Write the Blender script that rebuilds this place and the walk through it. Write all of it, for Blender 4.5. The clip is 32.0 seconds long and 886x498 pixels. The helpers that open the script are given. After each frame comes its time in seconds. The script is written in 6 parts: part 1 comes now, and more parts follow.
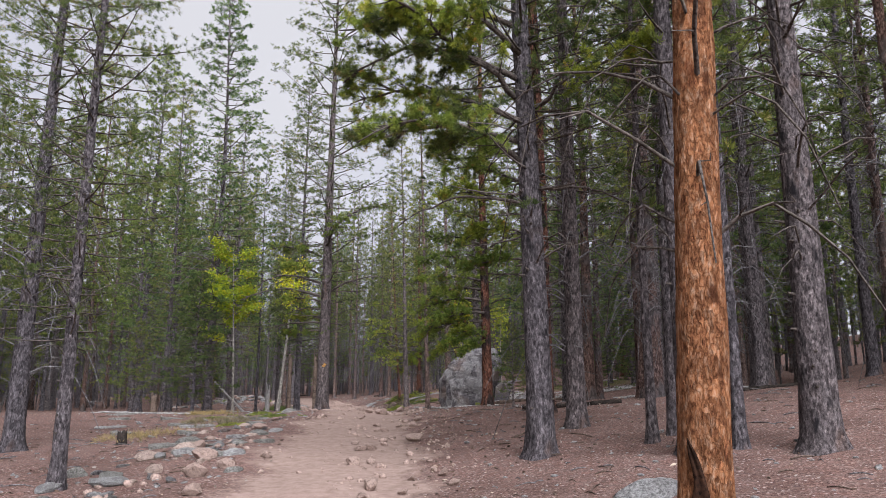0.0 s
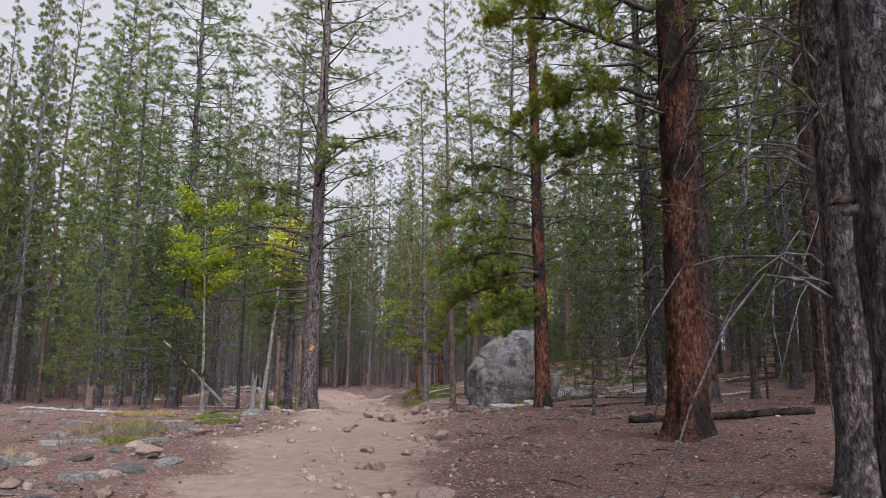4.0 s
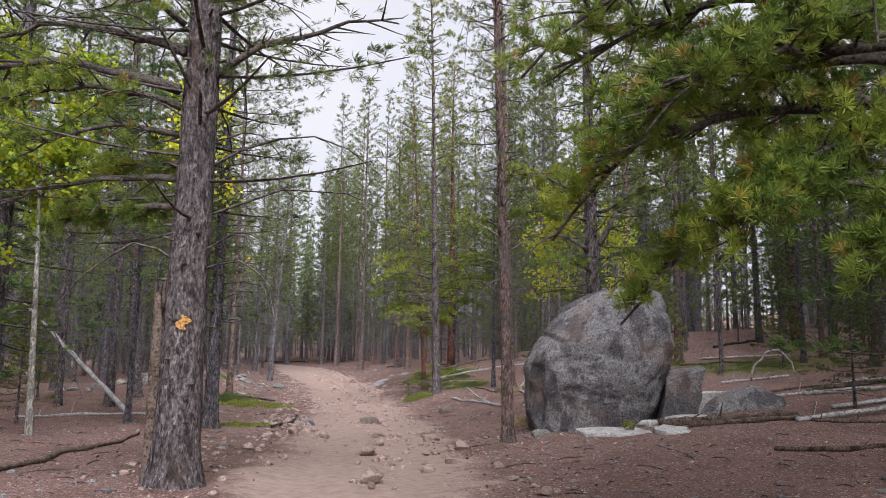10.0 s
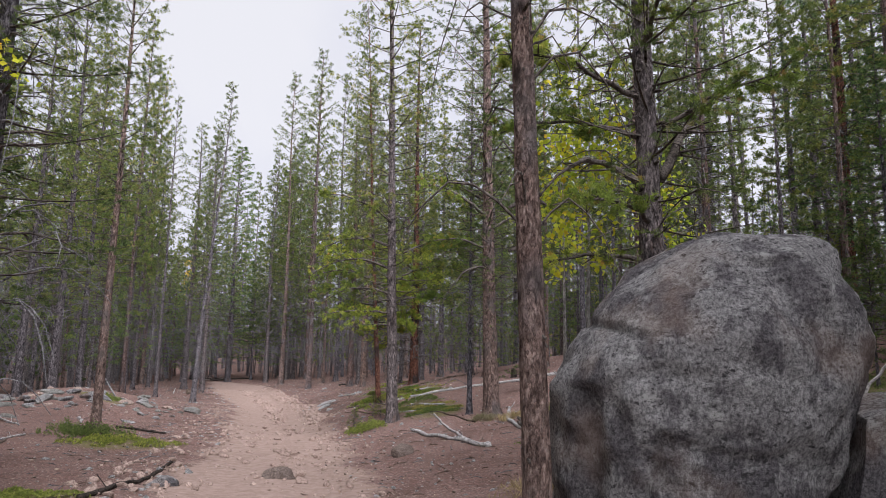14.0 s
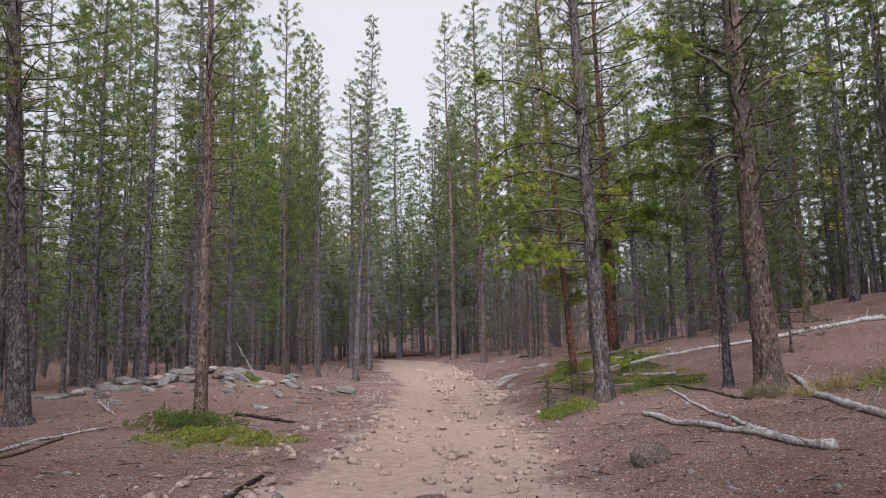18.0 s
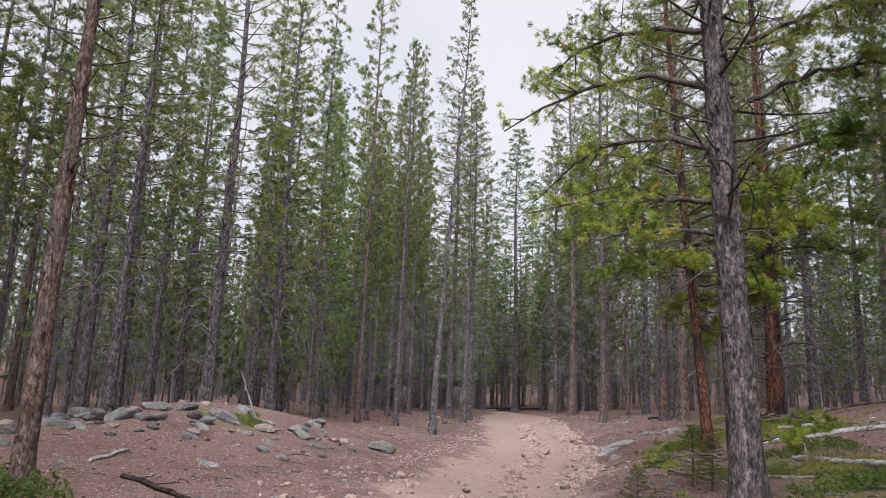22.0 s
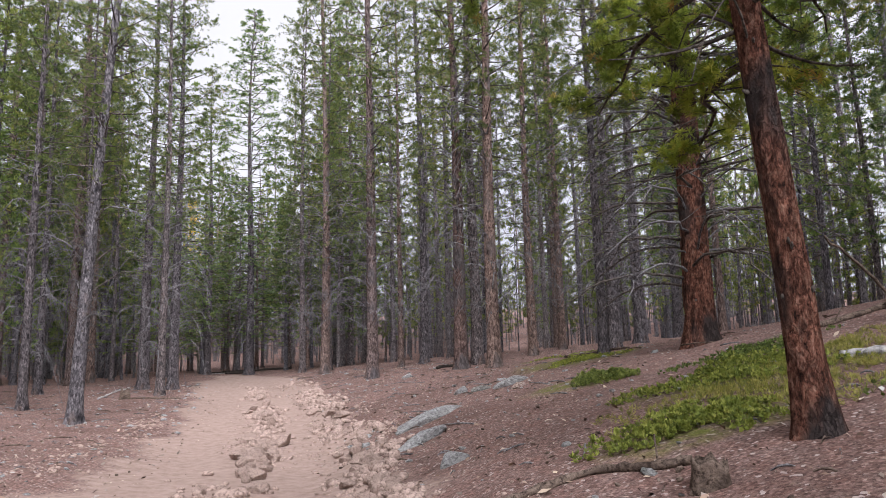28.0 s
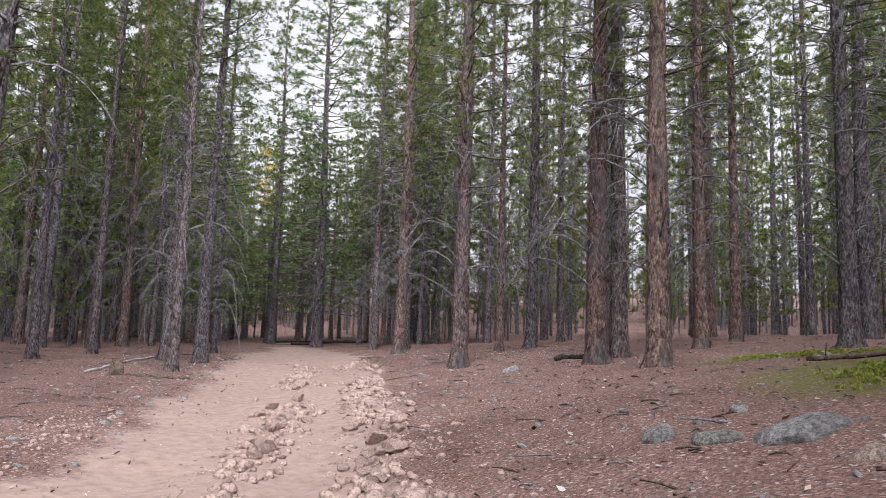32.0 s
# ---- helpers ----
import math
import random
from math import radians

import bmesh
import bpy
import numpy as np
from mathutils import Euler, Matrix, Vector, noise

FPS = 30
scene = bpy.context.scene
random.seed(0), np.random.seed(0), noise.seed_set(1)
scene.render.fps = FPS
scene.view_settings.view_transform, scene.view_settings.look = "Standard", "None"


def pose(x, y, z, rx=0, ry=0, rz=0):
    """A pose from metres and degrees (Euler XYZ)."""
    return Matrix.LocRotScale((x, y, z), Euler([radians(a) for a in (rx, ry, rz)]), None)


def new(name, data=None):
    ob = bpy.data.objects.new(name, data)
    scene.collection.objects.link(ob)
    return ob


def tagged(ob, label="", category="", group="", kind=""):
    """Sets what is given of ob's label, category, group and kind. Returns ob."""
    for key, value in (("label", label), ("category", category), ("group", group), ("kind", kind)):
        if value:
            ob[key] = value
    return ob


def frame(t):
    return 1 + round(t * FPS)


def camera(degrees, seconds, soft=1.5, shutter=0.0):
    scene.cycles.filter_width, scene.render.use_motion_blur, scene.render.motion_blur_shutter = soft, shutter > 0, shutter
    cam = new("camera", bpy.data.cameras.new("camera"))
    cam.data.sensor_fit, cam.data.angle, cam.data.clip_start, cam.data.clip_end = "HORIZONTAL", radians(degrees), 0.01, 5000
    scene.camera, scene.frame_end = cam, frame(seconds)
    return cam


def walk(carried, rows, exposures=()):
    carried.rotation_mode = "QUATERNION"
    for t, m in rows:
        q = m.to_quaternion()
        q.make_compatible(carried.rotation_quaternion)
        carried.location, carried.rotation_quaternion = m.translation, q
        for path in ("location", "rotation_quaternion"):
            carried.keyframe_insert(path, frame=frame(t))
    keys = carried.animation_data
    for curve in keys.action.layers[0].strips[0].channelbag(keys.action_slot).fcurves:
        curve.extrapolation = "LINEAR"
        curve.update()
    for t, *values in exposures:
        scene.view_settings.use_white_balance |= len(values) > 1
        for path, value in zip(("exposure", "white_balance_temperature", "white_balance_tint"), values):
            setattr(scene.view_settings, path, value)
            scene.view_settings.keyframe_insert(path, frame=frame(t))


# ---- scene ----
cam = camera(64.0, 32.0, soft=0.65)
METRES, EYE, TILT, LEAN, TURN = 60.0, 1.40, 11.4, 0.0, 0.0
EXPOSURE, SKY, SUN = 1.52, 0.034, 3.85
ROWS = [
    (0.0, 0.0, 0.0, 0.0, 0.0, 0.0, -0.0),
    (0.5, -0.0004, 0.0164, -0.0035, -0.39, -0.01, 0.76),
    (1.0, 0.0009, 0.033, -0.0063, -0.78, 0.02, -0.22),
    (1.5, -0.0009, 0.0497, -0.0098, -0.56, 0.84, 1.14),
    (2.0, -0.0014, 0.0659, -0.0127, -0.83, 1.96, 0.95),
    (2.5, -0.0021, 0.0825, -0.0158, -1.01, 2.43, 1.12),
    (3.0, -0.0017, 0.0982, -0.0191, -1.65, 1.31, 1.02),
    (3.5, -0.0034, 0.1117, -0.0215, 1.33, -0.63, -1.07),
    (5.5, -0.0088, 0.1716, -0.0306, 2.42, -0.7, 2.36),
    (6.0, -0.0098, 0.1888, -0.0331, 2.4, -0.0, 1.82),
    (6.5, -0.0106, 0.2048, -0.0364, 2.31, 0.06, -0.01),
    (7.0, -0.0126, 0.2213, -0.0388, 2.72, -0.41, 0.24),
    (7.5, -0.015, 0.239, -0.0416, 3.0, -0.75, -0.57),
    (8.0, -0.0191, 0.2565, -0.0433, 3.89, -0.6, -0.4),
    (8.5, -0.0204, 0.2734, -0.0454, 2.76, -1.0, -0.89),
    (9.0, -0.0227, 0.2897, -0.0473, 5.24, -0.62, -0.62),
    (9.5, -0.0227, 0.3088, -0.0506, 1.27, -2.88, 0.12),
    (10.0, -0.0255, 0.3251, -0.0532, 1.54, -3.12, -0.56),
    (10.5, -0.0276, 0.3411, -0.0565, 1.58, -3.35, 1.61),
    (11.0, -0.0297, 0.357, -0.0594, 2.48, -3.19, -0.18),
    (11.5, -0.0306, 0.3725, -0.063, 1.98, -3.34, -0.78),
    (12.0, -0.031, 0.3878, -0.0661, 1.34, -3.5, -0.5),
    (12.5, -0.0309, 0.403, -0.0696, -0.75, -3.35, -0.02),
    (13.0, -0.0287, 0.4183, -0.0727, -2.83, -3.12, -0.45),
    (13.5, -0.0269, 0.434, -0.0765, -5.07, -3.09, -1.06),
    (14.0, -0.0249, 0.4494, -0.0798, -1.16, -1.76, -1.13),
    (14.5, -0.025, 0.4646, -0.0839, 1.87, -1.28, -0.83),
    (16.5, -0.0318, 0.521, -0.0991, 1.78, -2.74, -0.63),
    (17.0, -0.033, 0.5335, -0.1024, 12.36, -3.21, -1.0),
    (17.5, -0.0371, 0.5466, -0.1056, 13.54, -3.35, 0.4),
    (18.0, -0.041, 0.5595, -0.1091, 12.15, -3.28, 3.72),
    (18.5, -0.0435, 0.5749, -0.1132, 3.63, -3.14, 2.37),
    (19.0, -0.0415, 0.5898, -0.1166, -5.8, -2.87, 1.07),
    (19.5, -0.0369, 0.6054, -0.1193, -12.54, -1.27, -2.2),
    (20.0, -0.0324, 0.6186, -0.1221, -13.29, -1.5, -2.4),
    (20.5, -0.0308, 0.6319, -0.1247, -2.72, -1.81, -2.51),
    (21.0, -0.0314, 0.6468, -0.1283, 4.72, -2.03, -0.82),
    (21.5, -0.0335, 0.6621, -0.1318, 18.94, -0.35, 0.25),
    (22.0, -0.0377, 0.6753, -0.1352, 24.18, 1.51, 2.48),
    (22.5, -0.0437, 0.6902, -0.1395, 24.45, 0.21, 1.38),
    (23.0, -0.05, 0.7059, -0.1438, 19.18, 0.16, 2.36),
    (23.5, -0.0551, 0.7219, -0.1473, 16.7, 0.57, 1.47),
    (24.0, -0.0587, 0.7373, -0.1502, 11.51, 0.26, 2.82),
    (24.5, -0.0604, 0.7522, -0.1529, 7.29, -0.08, 1.67),
    (25.0, -0.0635, 0.7649, -0.1554, 7.59, -0.73, 1.7),
    (25.5, -0.066, 0.7777, -0.1579, 9.45, -0.45, 1.82),
    (27.5, -0.0841, 0.8342, -0.1721, 7.34, -0.86, 4.62),
    (28.0, -0.0862, 0.8486, -0.1753, 3.96, -2.4, 2.37),
    (28.5, -0.0869, 0.8617, -0.1782, 2.75, -2.22, 2.28),
    (29.0, -0.0885, 0.8765, -0.181, 4.17, -2.06, 0.9),
    (29.5, -0.0911, 0.8908, -0.1833, 6.05, -2.44, 2.19),
    (30.0, -0.0941, 0.9053, -0.186, 8.38, -2.45, 0.43),
    (30.5, -0.0975, 0.9196, -0.1884, 9.6, -2.93, 1.59),
    (31.0, -0.1001, 0.9344, -0.1915, 10.41, -4.27, 1.38),
    (31.5, -0.1025, 0.9486, -0.194, 10.79, -5.83, 2.49),
    (32.0, -0.1055, 0.963, -0.1962, 11.67, -3.97, 0.49),
]
walk(cam, [(t, pose(0, 0, EYE, TILT, LEAN, TURN) @ pose(METRES * x, METRES * y, METRES * z, 90 + pitch, roll, yaw)) for t, x, y, z, yaw, pitch, roll in ROWS], exposures=[(0, EXPOSURE - 0.12), (6, EXPOSURE - 0.08), (9, EXPOSURE + 0.1), (11, EXPOSURE + 0.15), (14, EXPOSURE + 0.05), (18, EXPOSURE), (25, EXPOSURE + 0.17), (32, EXPOSURE + 0.32)])

# ---- world and sun: a bright overcast evening sky ----
world = bpy.data.worlds.new("world")
scene.world = world
world.use_nodes = True
wn, wl = world.node_tree.nodes, world.node_tree.links
wn.clear()
sky = wn.new("ShaderNodeTexSky")
sky.sky_type, sky.sun_disc = "NISHITA", False
sky.sun_elevation, sky.sun_rotation = radians(40), radians(200)
wcoord = wn.new("ShaderNodeTexCoord")
wnoise = wn.new("ShaderNodeTexNoise")
wnoise.inputs["Scale"].default_value, wnoise.inputs["Detail"].default_value = 2.2, 4
wl.new(wcoord.outputs["Generated"], wnoise.inputs["Vector"])
wramp = wn.new("ShaderNodeValToRGB")
wramp.color_ramp.elements[0].position, wramp.color_ramp.elements[0].color = 0.35, (0.83, 0.84, 0.96, 1)
wramp.color_ramp.elements[1].position, wramp.color_ramp.elements[1].color = 0.62, (0.96, 0.955, 1.02, 1)
wl.new(wnoise.outputs["Fac"], wramp.inputs["Fac"])
wgain = wn.new("ShaderNodeVectorMath")
wgain.operation = "SCALE"
wgain.inputs["Scale"].default_value = 9.5
wl.new(wramp.outputs["Color"], wgain.inputs[0])
wmix = wn.new("ShaderNodeMix")
wmix.data_type = "RGBA"
wmix.inputs["Factor"].default_value = 0.9
wl.new(sky.outputs["Color"], wmix.inputs["A"])
wl.new(wgain.outputs["Vector"], wmix.inputs["B"])
wback, wout = wn.new("ShaderNodeBackground"), wn.new("ShaderNodeOutputWorld")
wback.inputs["Strength"].default_value = SKY
wl.new(wmix.outputs["Result"], wback.inputs["Color"])
wl.new(wback.outputs["Background"], wout.inputs["Surface"])
sun = new("sun", bpy.data.lights.new("sun", "SUN"))
sun.data.energy, sun.data.angle, sun.data.color = SUN, radians(60), (0.93, 0.943, 1.02)
sun.matrix_world = pose(0, 0, 60, 50, 0, 20)


# ---- materials ----
def material(name, rough=0.85):
    m = bpy.data.materials.new(name)
    m.use_nodes = True
    b = m.node_tree.nodes["Principled BSDF"]
    b.inputs["Roughness"].default_value = rough
    b.inputs["Specular IOR Level"].default_value = 0.02 if rough > 0.8 else 0.2
    return m, m.node_tree.nodes, m.node_tree.links, b


def tex(n, l, kind, scale, stretch=(1, 1, 1), detail=6, source="Object"):
    co, mp = n.new("ShaderNodeTexCoord"), n.new("ShaderNodeMapping")
    mp.inputs["Scale"].default_value = stretch
    l.new(co.outputs[source], mp.inputs["Vector"])
    t = n.new(kind)
    t.inputs["Scale"].default_value = scale
    if "Detail" in t.inputs:
        t.inputs["Detail"].default_value = 0 if kind == "ShaderNodeTexVoronoi" else detail
    l.new(mp.outputs["Vector"], t.inputs["Vector"])
    return t


def ramp(n, l, fac, stops):
    r = n.new("ShaderNodeValToRGB")
    while len(r.color_ramp.elements) < len(stops):
        r.color_ramp.elements.new(0.5)
    for e, (p, c) in zip(r.color_ramp.elements, stops):
        e.position, e.color = p, (*c, 1)
    l.new(fac, r.inputs["Fac"])
    return r.outputs["Color"]


def blend(n, l, a, b, fac, mode="MIX"):
    x = n.new("ShaderNodeMix")
    x.data_type, x.blend_type = "RGBA", mode
    for sock, v in (("A", a), ("B", b), ("Factor", fac)):
        if hasattr(v, "is_output"):
            l.new(v, x.inputs[sock])
        elif sock == "Factor":
            x.inputs[sock].default_value = v
        else:
            x.inputs[sock].default_value = (*v, 1)
    return x.outputs["Result"]


def bump(n, l, b, height, strength, distance=0.02):
    u = n.new("ShaderNodeBump")
    u.inputs["Strength"].default_value, u.inputs["Distance"].default_value = strength, distance
    l.new(height, u.inputs["Height"])
    l.new(u.outputs["Normal"], b.inputs["Normal"])


def step(n, l, value, lo, hi):
    x = n.new("ShaderNodeMapRange")
    x.inputs["From Min"].default_value, x.inputs["From Max"].default_value = lo, hi
    l.new(value, x.inputs["Value"])
    return x.outputs["Result"]


def bark_material(name, dark, mid, light, patch, patch_at):
    """Flaky pine bark: plates between dark cracks, grey weathering, patches where the outer bark has gone."""
    m, n, l, b = material(name, 0.9)
    plates = tex(n, l, "ShaderNodeTexVoronoi", 30, (1, 1, 0.45))
    plates.feature = "DISTANCE_TO_EDGE"
    warp = tex(n, l, "ShaderNodeTexNoise", 18, (1, 1, 0.5), 4)
    shove = n.new("ShaderNodeVectorMath")
    shove.operation = "MULTIPLY_ADD"
    shove.inputs[1].default_value = (0.12, 0.12, 0.12)
    l.new(warp.outputs["Color"], shove.inputs[0])
    l.new(plates.inputs["Vector"].links[0].from_socket, shove.inputs[2])
    l.new(shove.outputs["Vector"], plates.inputs["Vector"])
    fine = tex(n, l, "ShaderNodeTexNoise", 32, (1, 1, 0.4), 10)
    fine.inputs["Roughness"].default_value = 0.72
    broad = tex(n, l, "ShaderNodeTexNoise", 2.2, (1, 1, 0.5), 4)
    col = ramp(n, l, fine.outputs["Fac"], [(0.36, dark), (0.5, mid), (0.66, light)])
    col = blend(n, l, col, patch, step(n, l, broad.outputs["Fac"], patch_at, patch_at + 0.1))
    info = n.new("ShaderNodeObjectInfo")
    tint = ramp(n, l, info.outputs["Random"], [(0.0, (0.78, 0.78, 0.82)), (1.0, (1.12, 1.02, 0.95))])
    col = blend(n, l, col, tint, 1.0, "MULTIPLY")
    scale = tex(n, l, "ShaderNodeTexVoronoi", 22, (1, 1, 0.5))
    l.new(shove.outputs["Vector"], scale.inputs["Vector"])
    one = n.new("ShaderNodeSeparateColor")
    l.new(scale.outputs["Color"], one.inputs["Color"])
    col = blend(n, l, col, ramp(n, l, one.outputs["Red"], [(0.0, (0.62, 0.60, 0.60)), (0.5, (0.98, 0.98, 0.98)), (1.0, (1.38, 1.35, 1.33))]), 1.0, "MULTIPLY")
    crack = step(n, l, plates.outputs["Distance"], -0.08, 0.10)
    scab = tex(n, l, "ShaderNodeTexNoise", 9, (1, 1, 0.35), 6)
    col = blend(n, l, col, tuple(0.7 * c for c in dark), step(n, l, scab.outputs["Fac"], 0.57, 0.72))
    soft = n.new("ShaderNodeMath")
    soft.operation = "MULTIPLY_ADD"
    l.new(crack, soft.inputs[0])
    soft.inputs[1].default_value, soft.inputs[2].default_value = 0.65, 0.35
    col = blend(n, l, tuple(0.6 * c for c in dark), col, soft.outputs["Value"])
    l.new(col, b.inputs["Base Color"])
    h = n.new("ShaderNodeMath")
    h.operation = "MULTIPLY_ADD"
    l.new(crack, h.inputs[0])
    h.inputs[1].default_value = 0.8
    l.new(fine.outputs["Fac"], h.inputs[2])
    bump(n, l, b, h.outputs["Value"], 1.0, 0.035)
    return m


def leaf_material(name, stops, glow=0.45):
    """Needles or leaves: every tuft has its own green, and some light comes through."""
    m, n, l, b = material(name, 0.62)
    geo = n.new("ShaderNodeNewGeometry")
    col = ramp(n, l, geo.outputs["Random Per Island"], stops)
    info = n.new("ShaderNodeObjectInfo")
    tint = ramp(n, l, info.outputs["Random"], [(0.0, (0.60, 0.68, 0.72)), (0.5, (0.95, 0.95, 0.95)), (1.0, (1.3, 1.2, 0.9))])
    col = blend(n, l, col, tint, 1.0, "MULTIPLY")
    l.new(col, b.inputs["Base Color"])
    tr, mx = n.new("ShaderNodeBsdfTranslucent"), n.new("ShaderNodeMixShader")
    l.new(col, tr.inputs["Color"])
    mx.inputs["Fac"].default_value = glow
    l.new(b.outputs["BSDF"], mx.inputs[1])
    l.new(tr.outputs["BSDF"], mx.inputs[2])
    l.new(mx.outputs["Shader"], n["Material Output"].inputs["Surface"])
    return m


def stone_material(name, dark, mid, light, lichen, scale=1.0, stain=None):
    """Weathered granite: speckle, black lichen zones, pale crusts, a rusty stain."""
    m, n, l, b = material(name, 0.92)
    grain = tex(n, l, "ShaderNodeTexNoise", (34 if stain else 19) * scale, (1, 1, 0.8 if stain else 1.4), 14)
    grain.inputs["Roughness"].default_value = 0.8
    lump = tex(n, l, "ShaderNodeTexNoise", 13 * scale, (1, 1, 1.6), 10)
    lump.inputs["Roughness"].default_value = 0.72
    blot = tex(n, l, "ShaderNodeTexNoise", 5 * scale, (1, 1, 1.3), 12)
    blot.inputs["Roughness"].default_value = 0.78
    streak = tex(n, l, "ShaderNodeTexNoise", 1.3 * scale, (1.3, 1.3, 0.8), 12)
    streak.inputs["Roughness"].default_value = 0.68
    col = ramp(n, l, grain.outputs["Fac"], [(0.42, dark), (0.5, mid), (0.58, light)])
    col = blend(n, l, col, lichen, step(n, l, blot.outputs["Fac"], 0.555, 0.60))
    col = blend(n, l, col, blend(n, l, col, (0.50, 0.485, 0.51) if stain else (0.76, 0.75, 0.75), 1.0, "MULTIPLY"), step(n, l, streak.outputs["Fac"], 0.49, 0.55))
    col = blend(n, l, col, tuple((0.45 if stain else 0.75) * c for c in dark), step(n, l, lump.outputs["Fac"], 0.565 if stain else 0.58, 0.62 if stain else 0.64))
    if stain:
        rust = tex(n, l, "ShaderNodeTexNoise", 1.1, (1, 1, 1), 8)
        rust.noise_dimensions = "4D"
        rust.inputs["W"].default_value = 3.7
        mask = n.new("ShaderNodeMath")
        mask.operation = "MULTIPLY"
        mask.inputs[1].default_value = 0.3
        l.new(step(n, l, rust.outputs["Fac"], 0.52, 0.64), mask.inputs[0])
        col = blend(n, l, col, stain, mask.outputs["Value"])
    l.new(col, b.inputs["Base Color"])
    h = n.new("ShaderNodeMath")
    h.operation = "MULTIPLY_ADD"
    l.new(blot.outputs["Fac"], h.inputs[0])
    h.inputs[1].default_value = 1.6
    l.new(grain.outputs["Fac"], h.inputs[2])
    bump(n, l, b, h.outputs["Value"], 1.0, 0.06 if stain else 0.04 / max(1.0, scale * 0.7))
    return m


def ground_material():
    m, n, l, b = material("forest_floor", 0.95)
    dirt = n.new("ShaderNodeAttribute")
    dirt.attribute_name = "dirt"
    moss = n.new("ShaderNodeAttribute")
    moss.attribute_name = "moss"
    fine = tex(n, l, "ShaderNodeTexNoise", 34, (1, 1, 1), 8)
    mid = tex(n, l, "ShaderNodeTexNoise", 7, (1, 1, 1), 8)
    broad = tex(n, l, "ShaderNodeTexNoise", 0.7, (1, 1, 1), 5)
    chip = tex(n, l, "ShaderNodeTexVoronoi", 46)
    chip.inputs["Randomness"].default_value = 1.0
    for q in (fine, mid, broad):
        q.inputs["Roughness"].default_value = 0.68
    bits = tex(n, l, "ShaderNodeTexVoronoi", 80)
    bit, flake = n.new("ShaderNodeSeparateColor"), n.new("ShaderNodeSeparateColor")
    l.new(bits.outputs["Color"], bit.inputs["Color"])
    l.new(chip.outputs["Color"], flake.inputs["Color"])
    duff = ramp(n, l, bit.outputs["Red"], [(0.0, (0.07, 0.05, 0.045)), (0.35, (0.125, 0.088, 0.08)), (0.75, (0.185, 0.133, 0.119)), (0.95, (0.24, 0.18, 0.16)), (1.0, (0.36, 0.295, 0.265))])
    leafy = ramp(n, l, flake.outputs["Green"], [(0.0, (0.08, 0.057, 0.052)), (0.4, (0.145, 0.103, 0.094)), (0.75, (0.205, 0.15, 0.136)), (0.95, (0.27, 0.205, 0.185)), (1.0, (0.40, 0.335, 0.305))])
    duff = blend(n, l, duff, leafy, 0.5)
    dark = ramp(n, l, fine.outputs["Fac"], [(0.36, (0.6, 0.58, 0.58)), (0.52, (1.0, 1.0, 1.0)), (0.68, (1.25, 1.23, 1.21))])
    duff = blend(n, l, duff, dark, 1.0, "MULTIPLY")
    duff = blend(n, l, duff, blend(n, l, duff, (1.1, 0.84, 0.77), 1.0, "MULTIPLY"), step(n, l, mid.outputs["Fac"], 0.25, 0.75))
    duff = blend(n, l, duff, blend(n, l, duff, (0.72, 0.71, 0.71), 1.0, "MULTIPLY"), step(n, l, broad.outputs["Fac"], 0.48, 0.66))
    duff = blend(n, l, duff, (0.34, 0.275, 0.255), step(n, l, flake.outputs["Red"], 0.96, 0.98))
    soil = ramp(n, l, mid.outputs["Fac"], [(0.28, (0.19, 0.131, 0.109)), (0.5, (0.262, 0.188, 0.16)), (0.72, (0.318, 0.236, 0.203))])
    soil = blend(n, l, soil, (0.17, 0.115, 0.095), step(n, l, fine.outputs["Fac"], 0.60, 0.80))
    edge = n.new("ShaderNodeMath")
    edge.operation = "MULTIPLY_ADD"
    l.new(mid.outputs["Fac"], edge.inputs[0])
    edge.inputs[1].default_value = 0.7
    l.new(dirt.outputs["Fac"], edge.inputs[2])
    col = blend(n, l, duff, soil, step(n, l, edge.outputs["Value"], 0.66, 0.98))
    green = ramp(n, l, fine.outputs["Fac"], [(0.3, (0.05, 0.06, 0.015)), (0.7, (0.17, 0.17, 0.05))])
    gm = n.new("ShaderNodeMath")
    gm.operation = "MULTIPLY"
    l.new(moss.outputs["Fac"], gm.inputs[0])
    l.new(step(n, l, mid.outputs["Fac"], 0.36, 0.6), gm.inputs[1])
    col = blend(n, l, col, green, gm.outputs["Value"])
    l.new(col, b.inputs["Base Color"])
    h = n.new("ShaderNodeMath")
    h.operation = "MULTIPLY_ADD"
    l.new(chip.outputs["Distance"], h.inputs[0])
    h.inputs[1].default_value = 0.16
    l.new(fine.outputs["Fac"], h.inputs[2])
    worn, even = n.new("ShaderNodeMath"), n.new("ShaderNodeMath")
    worn.operation, even.operation = "MULTIPLY_ADD", "MULTIPLY"
    l.new(dirt.outputs["Fac"], worn.inputs[0])
    worn.inputs[1].default_value, worn.inputs[2].default_value = -0.92, 1.0
    l.new(h.outputs["Value"], even.inputs[0])
    l.new(worn.outputs["Value"], even.inputs[1])
    bump(n, l, b, even.outputs["Value"], 0.7, 0.025)
    return m


